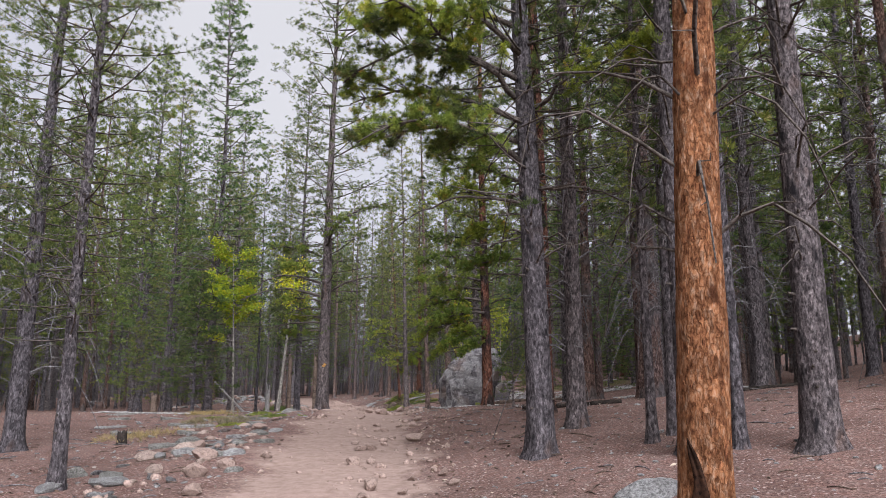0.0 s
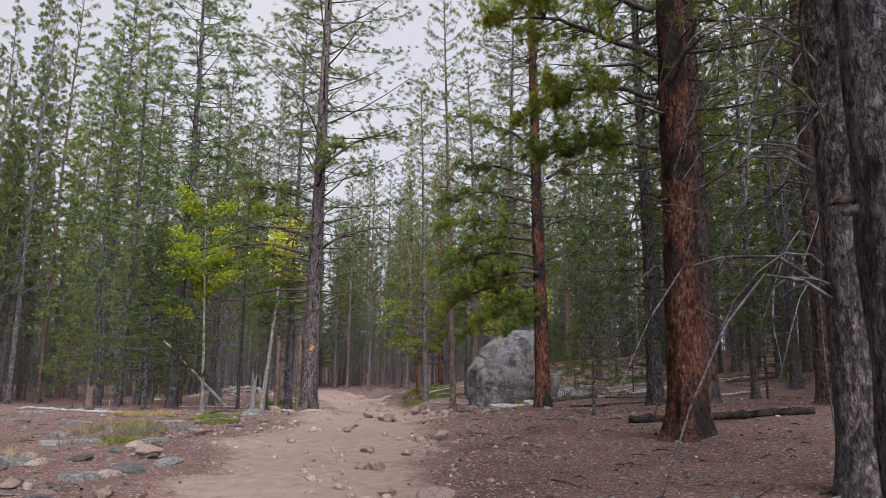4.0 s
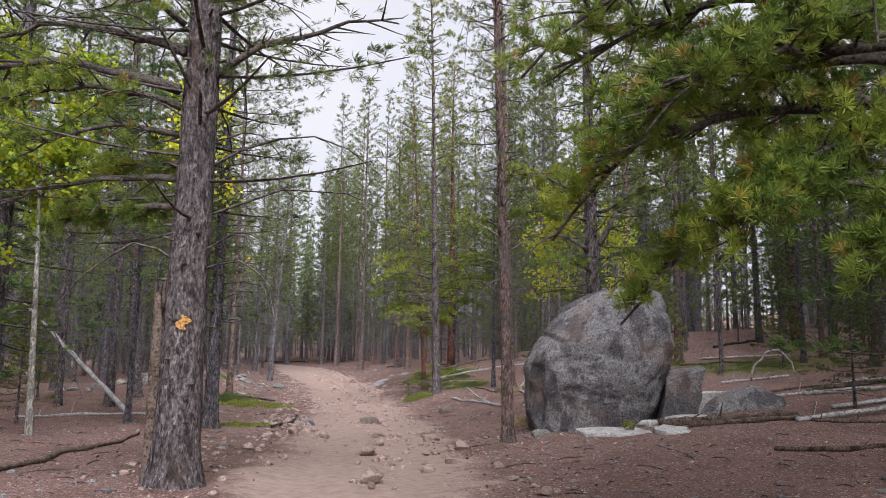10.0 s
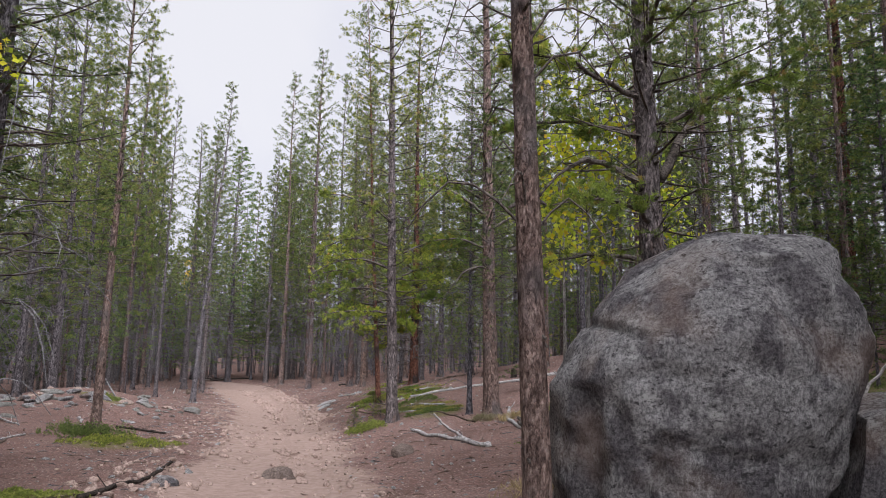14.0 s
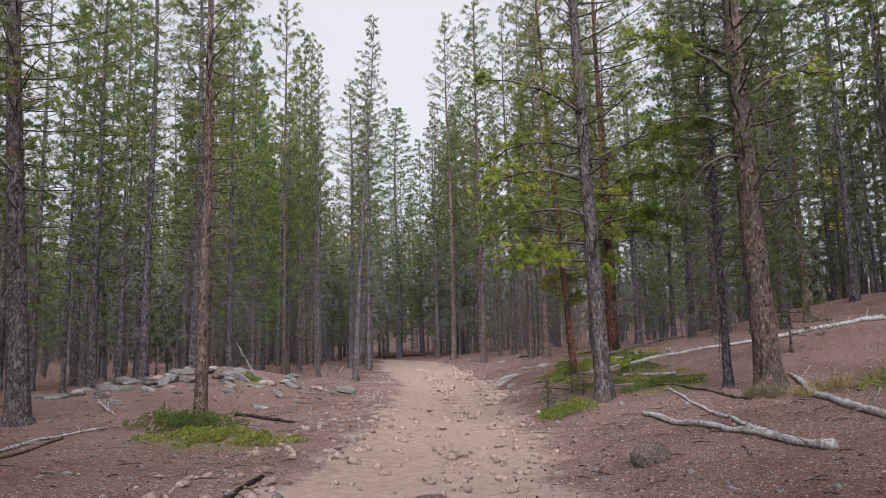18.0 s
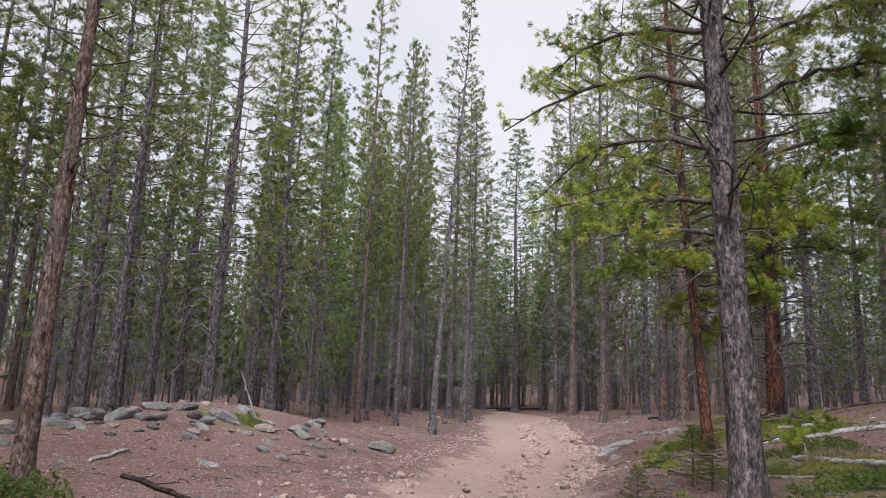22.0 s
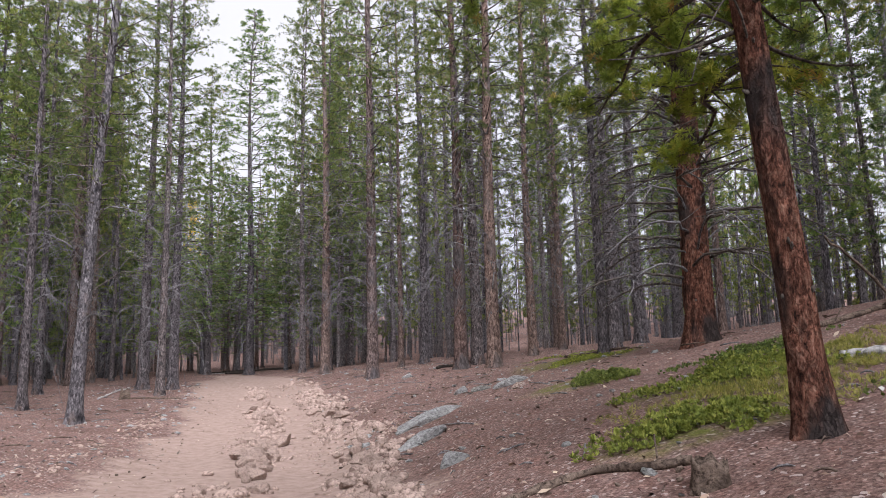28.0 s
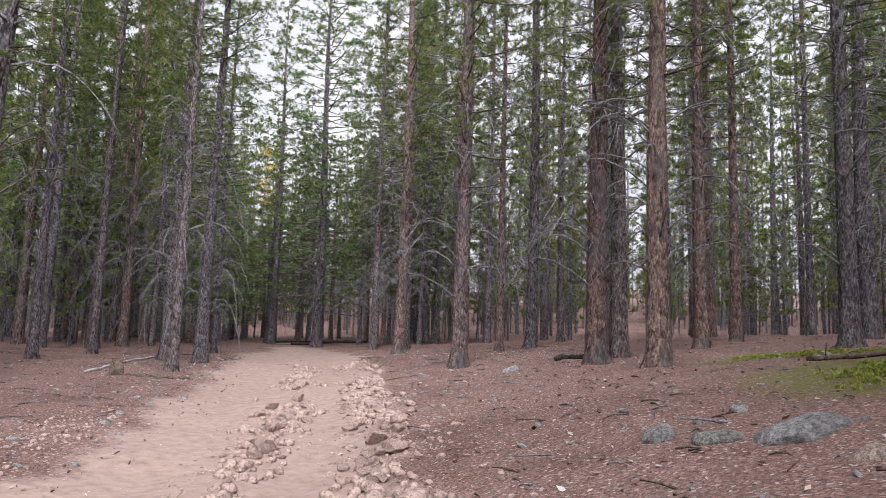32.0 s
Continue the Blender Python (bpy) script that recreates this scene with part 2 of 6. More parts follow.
def plain_wood(name, dark, light, stretch=(1, 1, 1)):
    """Dead weathered wood: grain, dark cracks and blotches of rot."""
    m, n, l, b = material(name, 0.9)
    t = tex(n, l, "ShaderNodeTexNoise", 34, stretch, 10)
    t.inputs["Roughness"].default_value = 0.7
    w = tex(n, l, "ShaderNodeTexNoise", 4.5, (1, 1, 1), 8)
    w.inputs["Roughness"].default_value = 0.65
    col = ramp(n, l, t.outputs["Fac"], [(0.36, tuple(0.45 * c for c in dark)), (0.5, tuple(0.5 * (c + d) for c, d in zip(dark, light))), (0.66, light)])
    col = blend(n, l, col, tuple(0.5 * c for c in dark), step(n, l, w.outputs["Fac"], 0.50, 0.68))
    l.new(col, b.inputs["Base Color"])
    bump(n, l, b, t.outputs["Fac"], 0.9, 0.02)
    return m


GREY = bark_material("grey_pine_bark", (0.034, 0.031, 0.034), (0.118, 0.108, 0.115), (0.265, 0.248, 0.262), (0.14, 0.102, 0.09), 0.60)
RED = bark_material("red_brown_pine_bark", (0.042, 0.029, 0.027), (0.148, 0.098, 0.084), (0.295, 0.226, 0.203), (0.13, 0.115, 0.113), 0.48)
ORANGE = bark_material("orange_pine_bark", (0.12, 0.0484, 0.0266), (0.32, 0.1452, 0.0684), (0.432, 0.2816, 0.19), (0.216, 0.0704, 0.03325), 0.60)
RUST = bark_material("rusty_pine_bark", (0.027, 0.018, 0.016), (0.148, 0.068, 0.049), (0.29, 0.178, 0.14), (0.048, 0.041, 0.041), 0.49)
THIN_BARK = bark_material("thin_grey_pine_bark", (0.045, 0.042, 0.047), (0.14, 0.131, 0.14), (0.30, 0.286, 0.30), (0.15, 0.118, 0.105), 0.58)
TAN_FLAKE = leaf_material("tan_flakes", [(0.0, (0.17, 0.115, 0.09)), (0.5, (0.31, 0.215, 0.17)), (0.9, (0.45, 0.34, 0.285)), (1.0, (0.56, 0.48, 0.43))], 0.0)
PINK = bark_material("pinkish_pine_bark", (0.05, 0.036, 0.033), (0.165, 0.122, 0.11), (0.315, 0.26, 0.24), (0.13, 0.115, 0.115), 0.52)
ASPEN_BARK = bark_material("pale_aspen_bark", (0.19, 0.178, 0.155), (0.35, 0.335, 0.30), (0.50, 0.485, 0.445), (0.12, 0.105, 0.095), 0.70)
NEEDLES = leaf_material("pine_needles", [(0.0, (0.05, 0.07, 0.025)), (0.5, (0.125, 0.16, 0.048)), (0.9, (0.21, 0.24, 0.066)), (1.0, (0.28, 0.22, 0.10))], 0.5)
# fresh green, brighter than NEEDLES: light on near boughs is put into the colour
LIT_FRESH_NEEDLES = leaf_material("lit_fresh_pine_needles", [(0.0, (0.085, 0.12, 0.022)), (0.5, (0.235, 0.31, 0.055)), (0.93, (0.37, 0.42, 0.085)), (1.0, (0.40, 0.24, 0.07))], 0.5)
DRY_LITTER = leaf_material("dry_litter", [(0.0, (0.0385, 0.0228, 0.01875)), (0.4, (0.11, 0.0696, 0.0575)), (0.75, (0.242, 0.174, 0.1525)), (1.0, (0.462, 0.396, 0.3625))], 0.0)
SPRUCE_GREEN = leaf_material("spruce_needles", [(0.0, (0.045, 0.075, 0.03)), (0.5, (0.12, 0.185, 0.06)), (1.0, (0.24, 0.31, 0.09))], 0.5)
ASPEN_LEAF = leaf_material("aspen_leaves", [(0.0, (0.34, 0.44, 0.05)), (0.5, (0.55, 0.60, 0.06)), (0.85, (0.70, 0.66, 0.05)), (1.0, (0.74, 0.52, 0.04))], 0.55)
GOLD_LEAF = leaf_material("golden_aspen_leaves", [(0.0, (0.48, 0.42, 0.04)), (0.5, (0.72, 0.50, 0.04)), (1.0, (0.80, 0.42, 0.03))], 0.45)
SHRUB_LEAF = leaf_material("low_shrub_leaves", [(0.0, (0.095, 0.12, 0.032)), (0.6, (0.20, 0.245, 0.058)), (1.0, (0.31, 0.33, 0.095))], 0.35)
GRASS_GREEN = leaf_material("yellow_green_grass", [(0.0, (0.12, 0.13, 0.035)), (0.6, (0.22, 0.23, 0.06)), (1.0, (0.34, 0.30, 0.11))], 0.3)
DRY_GRASS = leaf_material("dry_grass", [(0.0, (0.18, 0.153, 0.072)), (1.0, (0.378, 0.297, 0.192))], 0.3)
TWIG = plain_wood("dead_grey_twig", (0.075, 0.07, 0.073), (0.26, 0.245, 0.25))
LIMB_BARK = plain_wood("limb_bark", (0.05, 0.042, 0.038), (0.16, 0.135, 0.12))
LOG_GREY = plain_wood("weathered_grey_log", (0.25, 0.236, 0.23), (0.47, 0.445, 0.435), (0.6, 0.6, 0.6))
LOG_DARK = plain_wood("dark_rotten_log", (0.018, 0.015, 0.014), (0.075, 0.06, 0.052))
LOG_BROWN = plain_wood("brown_bark_log", (0.055, 0.038, 0.030), (0.20, 0.15, 0.122))
BARE_WOOD = plain_wood("bare_orange_wood", (0.30, 0.14, 0.04), (0.62, 0.36, 0.13))
# near-black brown that stands in for the shade inside a trunk hollow
CAVITY_SHADE = plain_wood("painted_cavity_shade", (0.012, 0.008, 0.007), (0.05, 0.025, 0.016))
GRANITE = stone_material("grey_granite", (0.115, 0.108, 0.111), (0.228, 0.216, 0.218), (0.37, 0.353, 0.348), (0.40, 0.384, 0.374), 1.0, (0.29, 0.19, 0.138))
DUSTY_STONE = plain_wood("dusty_pink_stone", (0.27, 0.19, 0.16), (0.42, 0.315, 0.27))
BROWN_STONE = stone_material("brown_weathered_stone", (0.075, 0.055, 0.048), (0.17, 0.13, 0.113), (0.28, 0.225, 0.198), (0.22, 0.18, 0.16), 2.0)
PALE_STONE = stone_material("pale_granite", (0.15, 0.145, 0.143), (0.275, 0.268, 0.264), (0.41, 0.40, 0.392), (0.35, 0.343, 0.335), 1.5)
TAN_STONE = stone_material("dusty_tan_stone", (0.20, 0.142, 0.12), (0.38, 0.288, 0.246), (0.54, 0.435, 0.38), (0.47, 0.375, 0.33), 2.5)
WHITE_STONE = stone_material("whitish_granite", (0.26, 0.245, 0.235), (0.48, 0.46, 0.445), (0.64, 0.62, 0.60), (0.58, 0.56, 0.54), 2.0)
MOSSY_STONE = stone_material("lichen_covered_stone", (0.09, 0.087, 0.078), (0.20, 0.193, 0.178), (0.34, 0.33, 0.31), (0.27, 0.262, 0.245), 2.0)
FLOOR = ground_material()

# ---- shape of the land: the trail's line and height, a bank beside it, a rocky mound ----
TRAIL_Y = [-20, 0, 9, 16, 19, 27.5, 35.5, 40, 45, 49, 55, 59, 63, 66, 70, 74, 78, 82, 86, 100, 140]
TRAIL_X = [-.2, -.9, -1.35, -1.95, -2.2, -2.6, -3.4, -4.2, -5.0, -5.7, -7.1, -8.0, -9, -9.9, -11.3, -12.8, -14.4, -15.9, -17.6, -25, -48]
RISE_Y = [-20, 0, 6, 12, 18, 24, 28, 33, 38, 43, 48, 52, 58, 63, 70, 77, 85, 100, 140]
RISE_Z = [0, .1, .15, .45, .72, .8, .68, .38, .14, 0, 0, -.08, -.1, -.1, .1, .4, .7, .9, 1.2]
BANK_Y = [0, 12, 20, 28, 34, 42, 50, 56, 62, 72, 90]
BANK_RIGHT = [.10, .125, .08, .02, .115, .12, .125, .20, .21, .09, .05]
BANK_LEFT = [-.03, -.06, -.07, -.02, .02, .05, .05, .06, .06, .02, .0]


def trail_x(y):
    return np.interp(y, TRAIL_Y, TRAIL_X)


def land(x, y):
    x, y = np.asarray(x, float), np.asarray(y, float)
    d, z = x - trail_x(y), np.interp(y, RISE_Y, RISE_Z)
    r, lft = np.clip(d - np.interp(y, [33, 38, 46, 50], [1.3, 2.2, 2.2, 1.3]), 0, None), np.clip(-d - 1.3, 0, None)
    z = z + np.interp(y, BANK_Y, BANK_RIGHT) * np.minimum(r, 14) + np.interp(y, [20, 36, 58, 70], [.02, .09, .09, .03]) * np.clip(r - 14, 0, 40)
    z = z + np.interp(y, [0, 30, 46, 75, 90], [0, 0, .3, .3, 0]) * (1 - np.exp(-r / 1.5))
    z = z + np.interp(y, BANK_Y, BANK_LEFT) * np.minimum(lft, 6)
    far = np.maximum(np.abs(d) - 36, y - 112)
    z = z + .10 * np.clip(far, 0, 90)
    z = z + .85 * np.exp(-((x + 15) / 3.0) ** 2 - ((y - 55.5) / 5.0) ** 2)
    z = z - .05 * np.exp(-(d / 1.5) ** 4) - .035 * (np.exp(-((d - .75) / .3) ** 2) + np.exp(-((d + .75) / .3) ** 2))
    z = z + .035 * np.sin(1.3 * x + .7 * np.sin(.9 * y)) * np.sin(1.1 * y + .5) + .02 * np.sin(3.1 * x - 1.7 * y) * np.sin(2.3 * y + 1.9 * x)
    return z


def at_land(x, y, lift=0.0):
    return Vector((x, y, float(land(x, y)) + lift))


# ---- mesh helpers ----
def mesh_from(name, verts, faces, mat, smooth=False):
    me = bpy.data.meshes.new(name)
    if isinstance(faces, np.ndarray) and len(faces) and faces.shape[1] == 3:
        k = len(faces)
        me.vertices.add(len(verts))
        me.vertices.foreach_set("co", np.asarray(verts, np.float32).ravel())
        me.loops.add(3 * k)
        me.loops.foreach_set("vertex_index", faces.astype(np.int32).ravel())
        me.polygons.add(k)
        me.polygons.foreach_set("loop_start", np.arange(0, 3 * k, 3, dtype=np.int32))
        me.update(calc_edges=True)
    else:
        me.from_pydata([tuple(v) for v in verts], [], [tuple(int(i) for i in f) for f in faces])
    if smooth:
        me.polygons.foreach_set("use_smooth", np.ones(len(me.polygons), bool))
    me.materials.append(mat)
    return me


def part(name, data, parent=None, label="", m=None):
    ob = new(name, data)
    ob.parent = parent
    if m is not None:
        ob.matrix_local = m
    return tagged(ob, label) if label else ob


def thing(name, place, label, category, group="", turn=0.0):
    ob = new(name)
    ob.empty_display_size = 0.2
    ob.matrix_basis = Matrix.Translation(place) @ Matrix.Rotation(turn, 4, "Z")
    return tagged(ob, label, category, group)


class Shape:
    """Vertices and faces gathered for one mesh."""

    def __init__(self):
        self.v, self.f, self.count = [], [], 0

    def add(self, verts, faces):
        self.v.append(np.asarray(verts, float))
        self.f.extend([tuple(i + self.count for i in f) for f in faces])
        self.count += len(verts)

    def tube(self, pts, radii, sides=6, cap=True):
        pts = np.asarray(pts, float)
        d = np.gradient(pts, axis=0)
        d /= np.linalg.norm(d, axis=1)[:, None] + 1e-9
        ref = np.array((0.0, 0.0, 1.0)) if abs(d[:, 2]).mean() < 0.8 else np.array((1.0, 0.0, 0.0))
        a = np.cross(d, ref)
        a /= np.linalg.norm(a, axis=1)[:, None] + 1e-9
        b = np.cross(d, a)
        w = np.arange(sides) * 2 * np.pi / sides
        ring = pts[:, None] + np.asarray(radii)[:, None, None] * (np.cos(w)[None, :, None] * a[:, None] + np.sin(w)[None, :, None] * b[:, None])
        k = len(pts)
        f = [(i * sides + j, i * sides + (j + 1) % sides, (i + 1) * sides + (j + 1) % sides, (i + 1) * sides + j) for i in range(k - 1) for j in range(sides)]
        if cap:
            f += [tuple(range(sides))[::-1], tuple((k - 1) * sides + j for j in range(sides))]
        self.add(ring.reshape(-1, 3), f)

    def mesh(self, name, mat, smooth=True):
        return mesh_from(name, np.concatenate(self.v), self.f, mat, smooth)


def tufts(rng, centres, axes, blades, length, width, spread=0.75):
    """Fans of pointed blades round each centre: one island a tuft."""
    k = len(centres)
    d = axes[:, None] * 0.75 + rng.normal(0, spread, (k, blades, 3)) * 0.75
    d /= np.linalg.norm(d, axis=2)[..., None] + 1e-9
    s = np.cross(d, rng.normal(0, 1, (k, blades, 3)))
    s /= np.linalg.norm(s, axis=2)[..., None] + 1e-9
    ln = length * rng.uniform(0.7, 1.2, (k, blades, 1))
    tip = centres[:, None] + d * ln
    v = np.concatenate([centres[:, None], centres[:, None] + d * ln * 0.5 + s * 2.2 * width, tip], 1)
    n = 1 + 2 * blades
    j = np.arange(blades)
    f = np.stack([np.zeros(blades, int), 1 + j, 1 + blades + j], 1)[None] + (np.arange(k) * n)[:, None, None]
    return v.reshape(-1, 3), f.reshape(-1, 3)


def crown_points(rng, tall, base, radius, branches, per, conical):
    """Branches round a stem: their lines, and the tufts along the side twigs of each."""
    lines, centres, axes = [], [], []
    up = np.array((0.0, 0.0, 1.0))
    for i in range(branches):
        f = ((i + rng.uniform(0, 1)) / branches) ** (0.85 if conical else 0.95)
        h = base + (tall - base) * f
        prof = (1 - f) ** 0.8 + 0.05 if conical else (1 - f ** 1.7) ** 0.9 * min(1.0, 0.5 + 1.7 * f) + 0.07
        ln = radius * prof * rng.choice((0.55, 0.8, 0.95, 1.1, 1.2))
        az = i * 2.39996 + rng.uniform(-0.5, 0.5)
        out = np.array((np.cos(az), np.sin(az), 0.0))
        side = np.array((-out[1], out[0], 0.0))
        rise = (-0.32 + 0.8 * f) if conical else (-0.25 + 0.95 * f)
        s = np.linspace(0, 1, 5)
        lines.append(up * h + out * ln * s[:, None] + up * (rise * ln * s + 0.22 * ln * s * s)[:, None])
        full = min(1.0, 0.45 + 3.0 * f) if conical else min(1.0, 0.22 + 2.4 * f)
        twigs = max(2, int(per * full * (0.3 + ln / radius) / 5 + rng.uniform(0, 1)))
        t = np.clip(rng.uniform(0.22, 1.0, twigs) ** 0.8, 0, 1)
        t[0] = 1.0
        sign = rng.choice((-1.0, 1.0), twigs) * rng.uniform(0.45, 1.0, twigs)
        sign[0] = 0.1
        way = out * rng.uniform(0.4, 0.9, (twigs, 1)) + side * sign[:, None] + up * rng.normal(0.16, 0.16, (twigs, 1))
        reach = (0.12 + 0.42 * ln * (1.15 - 0.7 * t)) * rng.uniform(0.6, 1.2, twigs)
        root = up * h + out * (ln * t)[:, None] + up * (rise * ln * t + 0.22 * ln * t * t)[:, None]
        u = np.linspace(0.2, 1.0, 5)[None, :, None]
        c = root[:, None] + way[:, None] * (reach[:, None, None] * u) + rng.normal(0, 0.035, (twigs, 5, 3))
        a = np.repeat(way[:, None] * 0.8 + up * 0.4, 5, 1)
        centres.append(c.reshape(-1, 3))
        axes.append(a.reshape(-1, 3))
    a = np.concatenate(axes)
    return lines, np.concatenate(centres), a / np.linalg.norm(a, axis=1)[:, None]


def crown_meshes(name, seed, tall, base, radius, branches, per, blades, length, width, mat, conical=False):
    rng = np.random.default_rng(seed)
    lines, c, a = crown_points(rng, tall, base, radius, branches, per, conical)
    v, f = tufts(rng, c, a, blades, length, width)
    wood = Shape()
    for p in lines:
        wood.tube(p, np.linspace(0.022, 0.006, len(p)), 3, False)
    return mesh_from(name, v, f, mat), wood.mesh(name + "_branches", LIMB_BARK)


def dead_branch_mesh(name, seed, low, high, count, reach, mat=None):
    """Bare, crooked, drooping lower branches with side twigs."""
    rng = np.random.default_rng(seed)
    wood = Shape()
    for i in range(count):
        h = rng.uniform(low, high)
        az, ln = rng.uniform(0, 6.283), reach * rng.uniform(0.25, 1.0)
        out = np.array((np.cos(az), np.sin(az), 0))
        side = np.array((-out[1], out[0], 0))
        s = np.linspace(0, 1, 6)
        bow, sag = rng.normal(0, 0.22), rng.choice((-1.3, -1.0, -0.7, -0.45, -0.2)) + rng.normal(0, 0.12)
        p = np.array((0, 0, h)) + out * (0.05 + ln * s)[:, None] + side * (bow * ln * np.sin(s * 2.6))[:, None] + np.array((0, 0, 1)) * (sag * ln * s * s + 0.42 * ln * np.sin(s * 2.6) + rng.normal(0, 0.025, 6))[:, None]
        wood.tube(p, np.linspace(0.015 if ln > 0.8 else 0.011, 0.004, 6), 4, False)
        for q in range(int(1 + ln * 2.4)):
            t = rng.uniform(0.3, 1.0)
            o = p[int(t * 5)]
            d = out * rng.uniform(0.2, 0.7) + side * rng.choice((-1, 1)) * rng.uniform(0.4, 1) + np.array((0, 0, rng.uniform(-0.6, 0.4)))
            e = o + d * ln * rng.uniform(0.12, 0.35)
            wood.tube(np.array((o, (o + e) / 2 + rng.normal(0, 0.02, 3), e)), (0.007, 0.005, 0.003), 3, False)
    return wood.mesh(name, mat or TWIG)


def trunk_mesh(seed, r0, tall, mat, sides=14, rings=34, lean=(0.0, 0.0), rough=0.02, flare=0.6):
    rng = np.random.default_rng(seed)
    h = np.concatenate([np.linspace(-0.25, 0.6, rings // 4), np.linspace(0.6, tall, rings - rings // 4 + 1)[1:]])
    w = np.arange(sides) * 2 * np.pi / sides
    hh, ww = np.meshgrid(h, w, indexing="ij")
    f = np.clip(hh, 0, None) / tall
    r = r0 * (1 - 0.93 * f ** 0.9)
    ph = rng.uniform(0, 6.28, 3)
    lobes = 0.55 + 0.45 * np.cos(4 * ww + ph[0]) * np.cos(ww + ph[1])
    r = r * (1 + flare * np.exp(-np.clip(hh + 0.1, 0, None) / 0.2) * (0.6 + lobes))
    seedv = Vector((seed % 97, seed % 31, 0))
    bumps = np.array([[noise.noise(Vector((math.cos(b) * 3.5, math.sin(b) * 3.5, a * 3.2)) + seedv) for b in w] for a in h])
    r = r * (1 + rough * 3 * bumps) + rough * 0.5 * r0 * rng.normal(0, 0.4, r.shape)
    bow = 0.10 * r0 / 0.2 * np.sin(f * 5 + ph[2]) * np.clip(hh, 0, None) / 6
    x = r * np.cos(ww) + lean[0] * np.clip(hh, 0, None) + bow * math.cos(ph[1]) * 0.6
    y = r * np.sin(ww) + lean[1] * np.clip(hh, 0, None) + bow * math.sin(ph[1]) * 0.6
    faces = [(i * sides + j, i * sides + (j + 1) % sides, (i + 1) * sides + (j + 1) % sides, (i + 1) * sides + j) for i in range(len(h) - 1) for j in range(sides)]
    return mesh_from("trunk", np.stack([x, y, hh], 2).reshape(-1, 3), faces, mat, True)


def rock_mesh(name, seed, size, mat, level=3, cuts=9, rough=0.16):
    rng = np.random.default_rng(seed)
    bm = bmesh.new()
    bmesh.ops.create_icosphere(bm, subdivisions=level, radius=1.0)
    planes = []
    for i in range(cuts):
        q = rng.normal(0, 1, 3)
        planes.append((Vector(q / np.linalg.norm(q)), rng.uniform(0.5, 0.8)))
    off = Vector(rng.uniform(-50, 50, 3))
    for v in bm.verts:
        co = v.co * (1 + rough * noise.noise(v.co * 1.6 + off) + rough * 0.35 * noise.noise(v.co * 5 + off))
        for q, d in planes:
            over = co.dot(q) - d
            if over > 0:
                co = co - q * over * 0.92
        v.co = Vector((co.x * size[0], co.y * size[1], co.z * size[2]))
    me = bpy.data.meshes.new(name)
    bm.to_mesh(me)
    bm.free()
    me.polygons.foreach_set("use_smooth", np.full(len(me.polygons), level > 2))
    me.materials.append(mat)
    return me


# ---- ground: one sheet to the horizon ----
def spaced(fine_lo, fine_hi, step_fine, far_lo, far_hi):
    mid = list(np.arange(fine_lo, fine_hi + 1e-6, step_fine))
    up, s = [], step_fine
    while (up[-1] if up else fine_hi) < far_hi:
        s *= 1.12
        up.append((up[-1] if up else fine_hi) + s)
    down, s = [], step_fine
    while (down[-1] if down else fine_lo) > far_lo:
        s *= 1.12
        down.append((down[-1] if down else fine_lo) - s)
    return np.array(down[::-1] + mid + up)


MOSS_SPOTS = [(-9.0, 45.6, 1.6, 1.4), (-7.0, 37.6, 0.9, 0.5), (9.5, 46.5, 3.2, 4.0), (-1.2, 50.8, 1.1, 2.0), (-2.4, 53.0, 0.8, 1.3), (-2.9, 58.9, 1.3, 0.8), (-3.8, 57.1, 0.8, 0.5), (-4.2, 61.4, 0.7, 0.5),
              (-3.6, 66.5, 1.4, 2.2), (-5.8, 23.8, 1.0, 0.9), (2.2, 46.5, 1.0, 1.0), (-13.5, 54.5, 1.0, 0.8), (-1.4, 56.4, 1.2, 1.4), (-3.0, 71.0, 2.0, 2.0)]


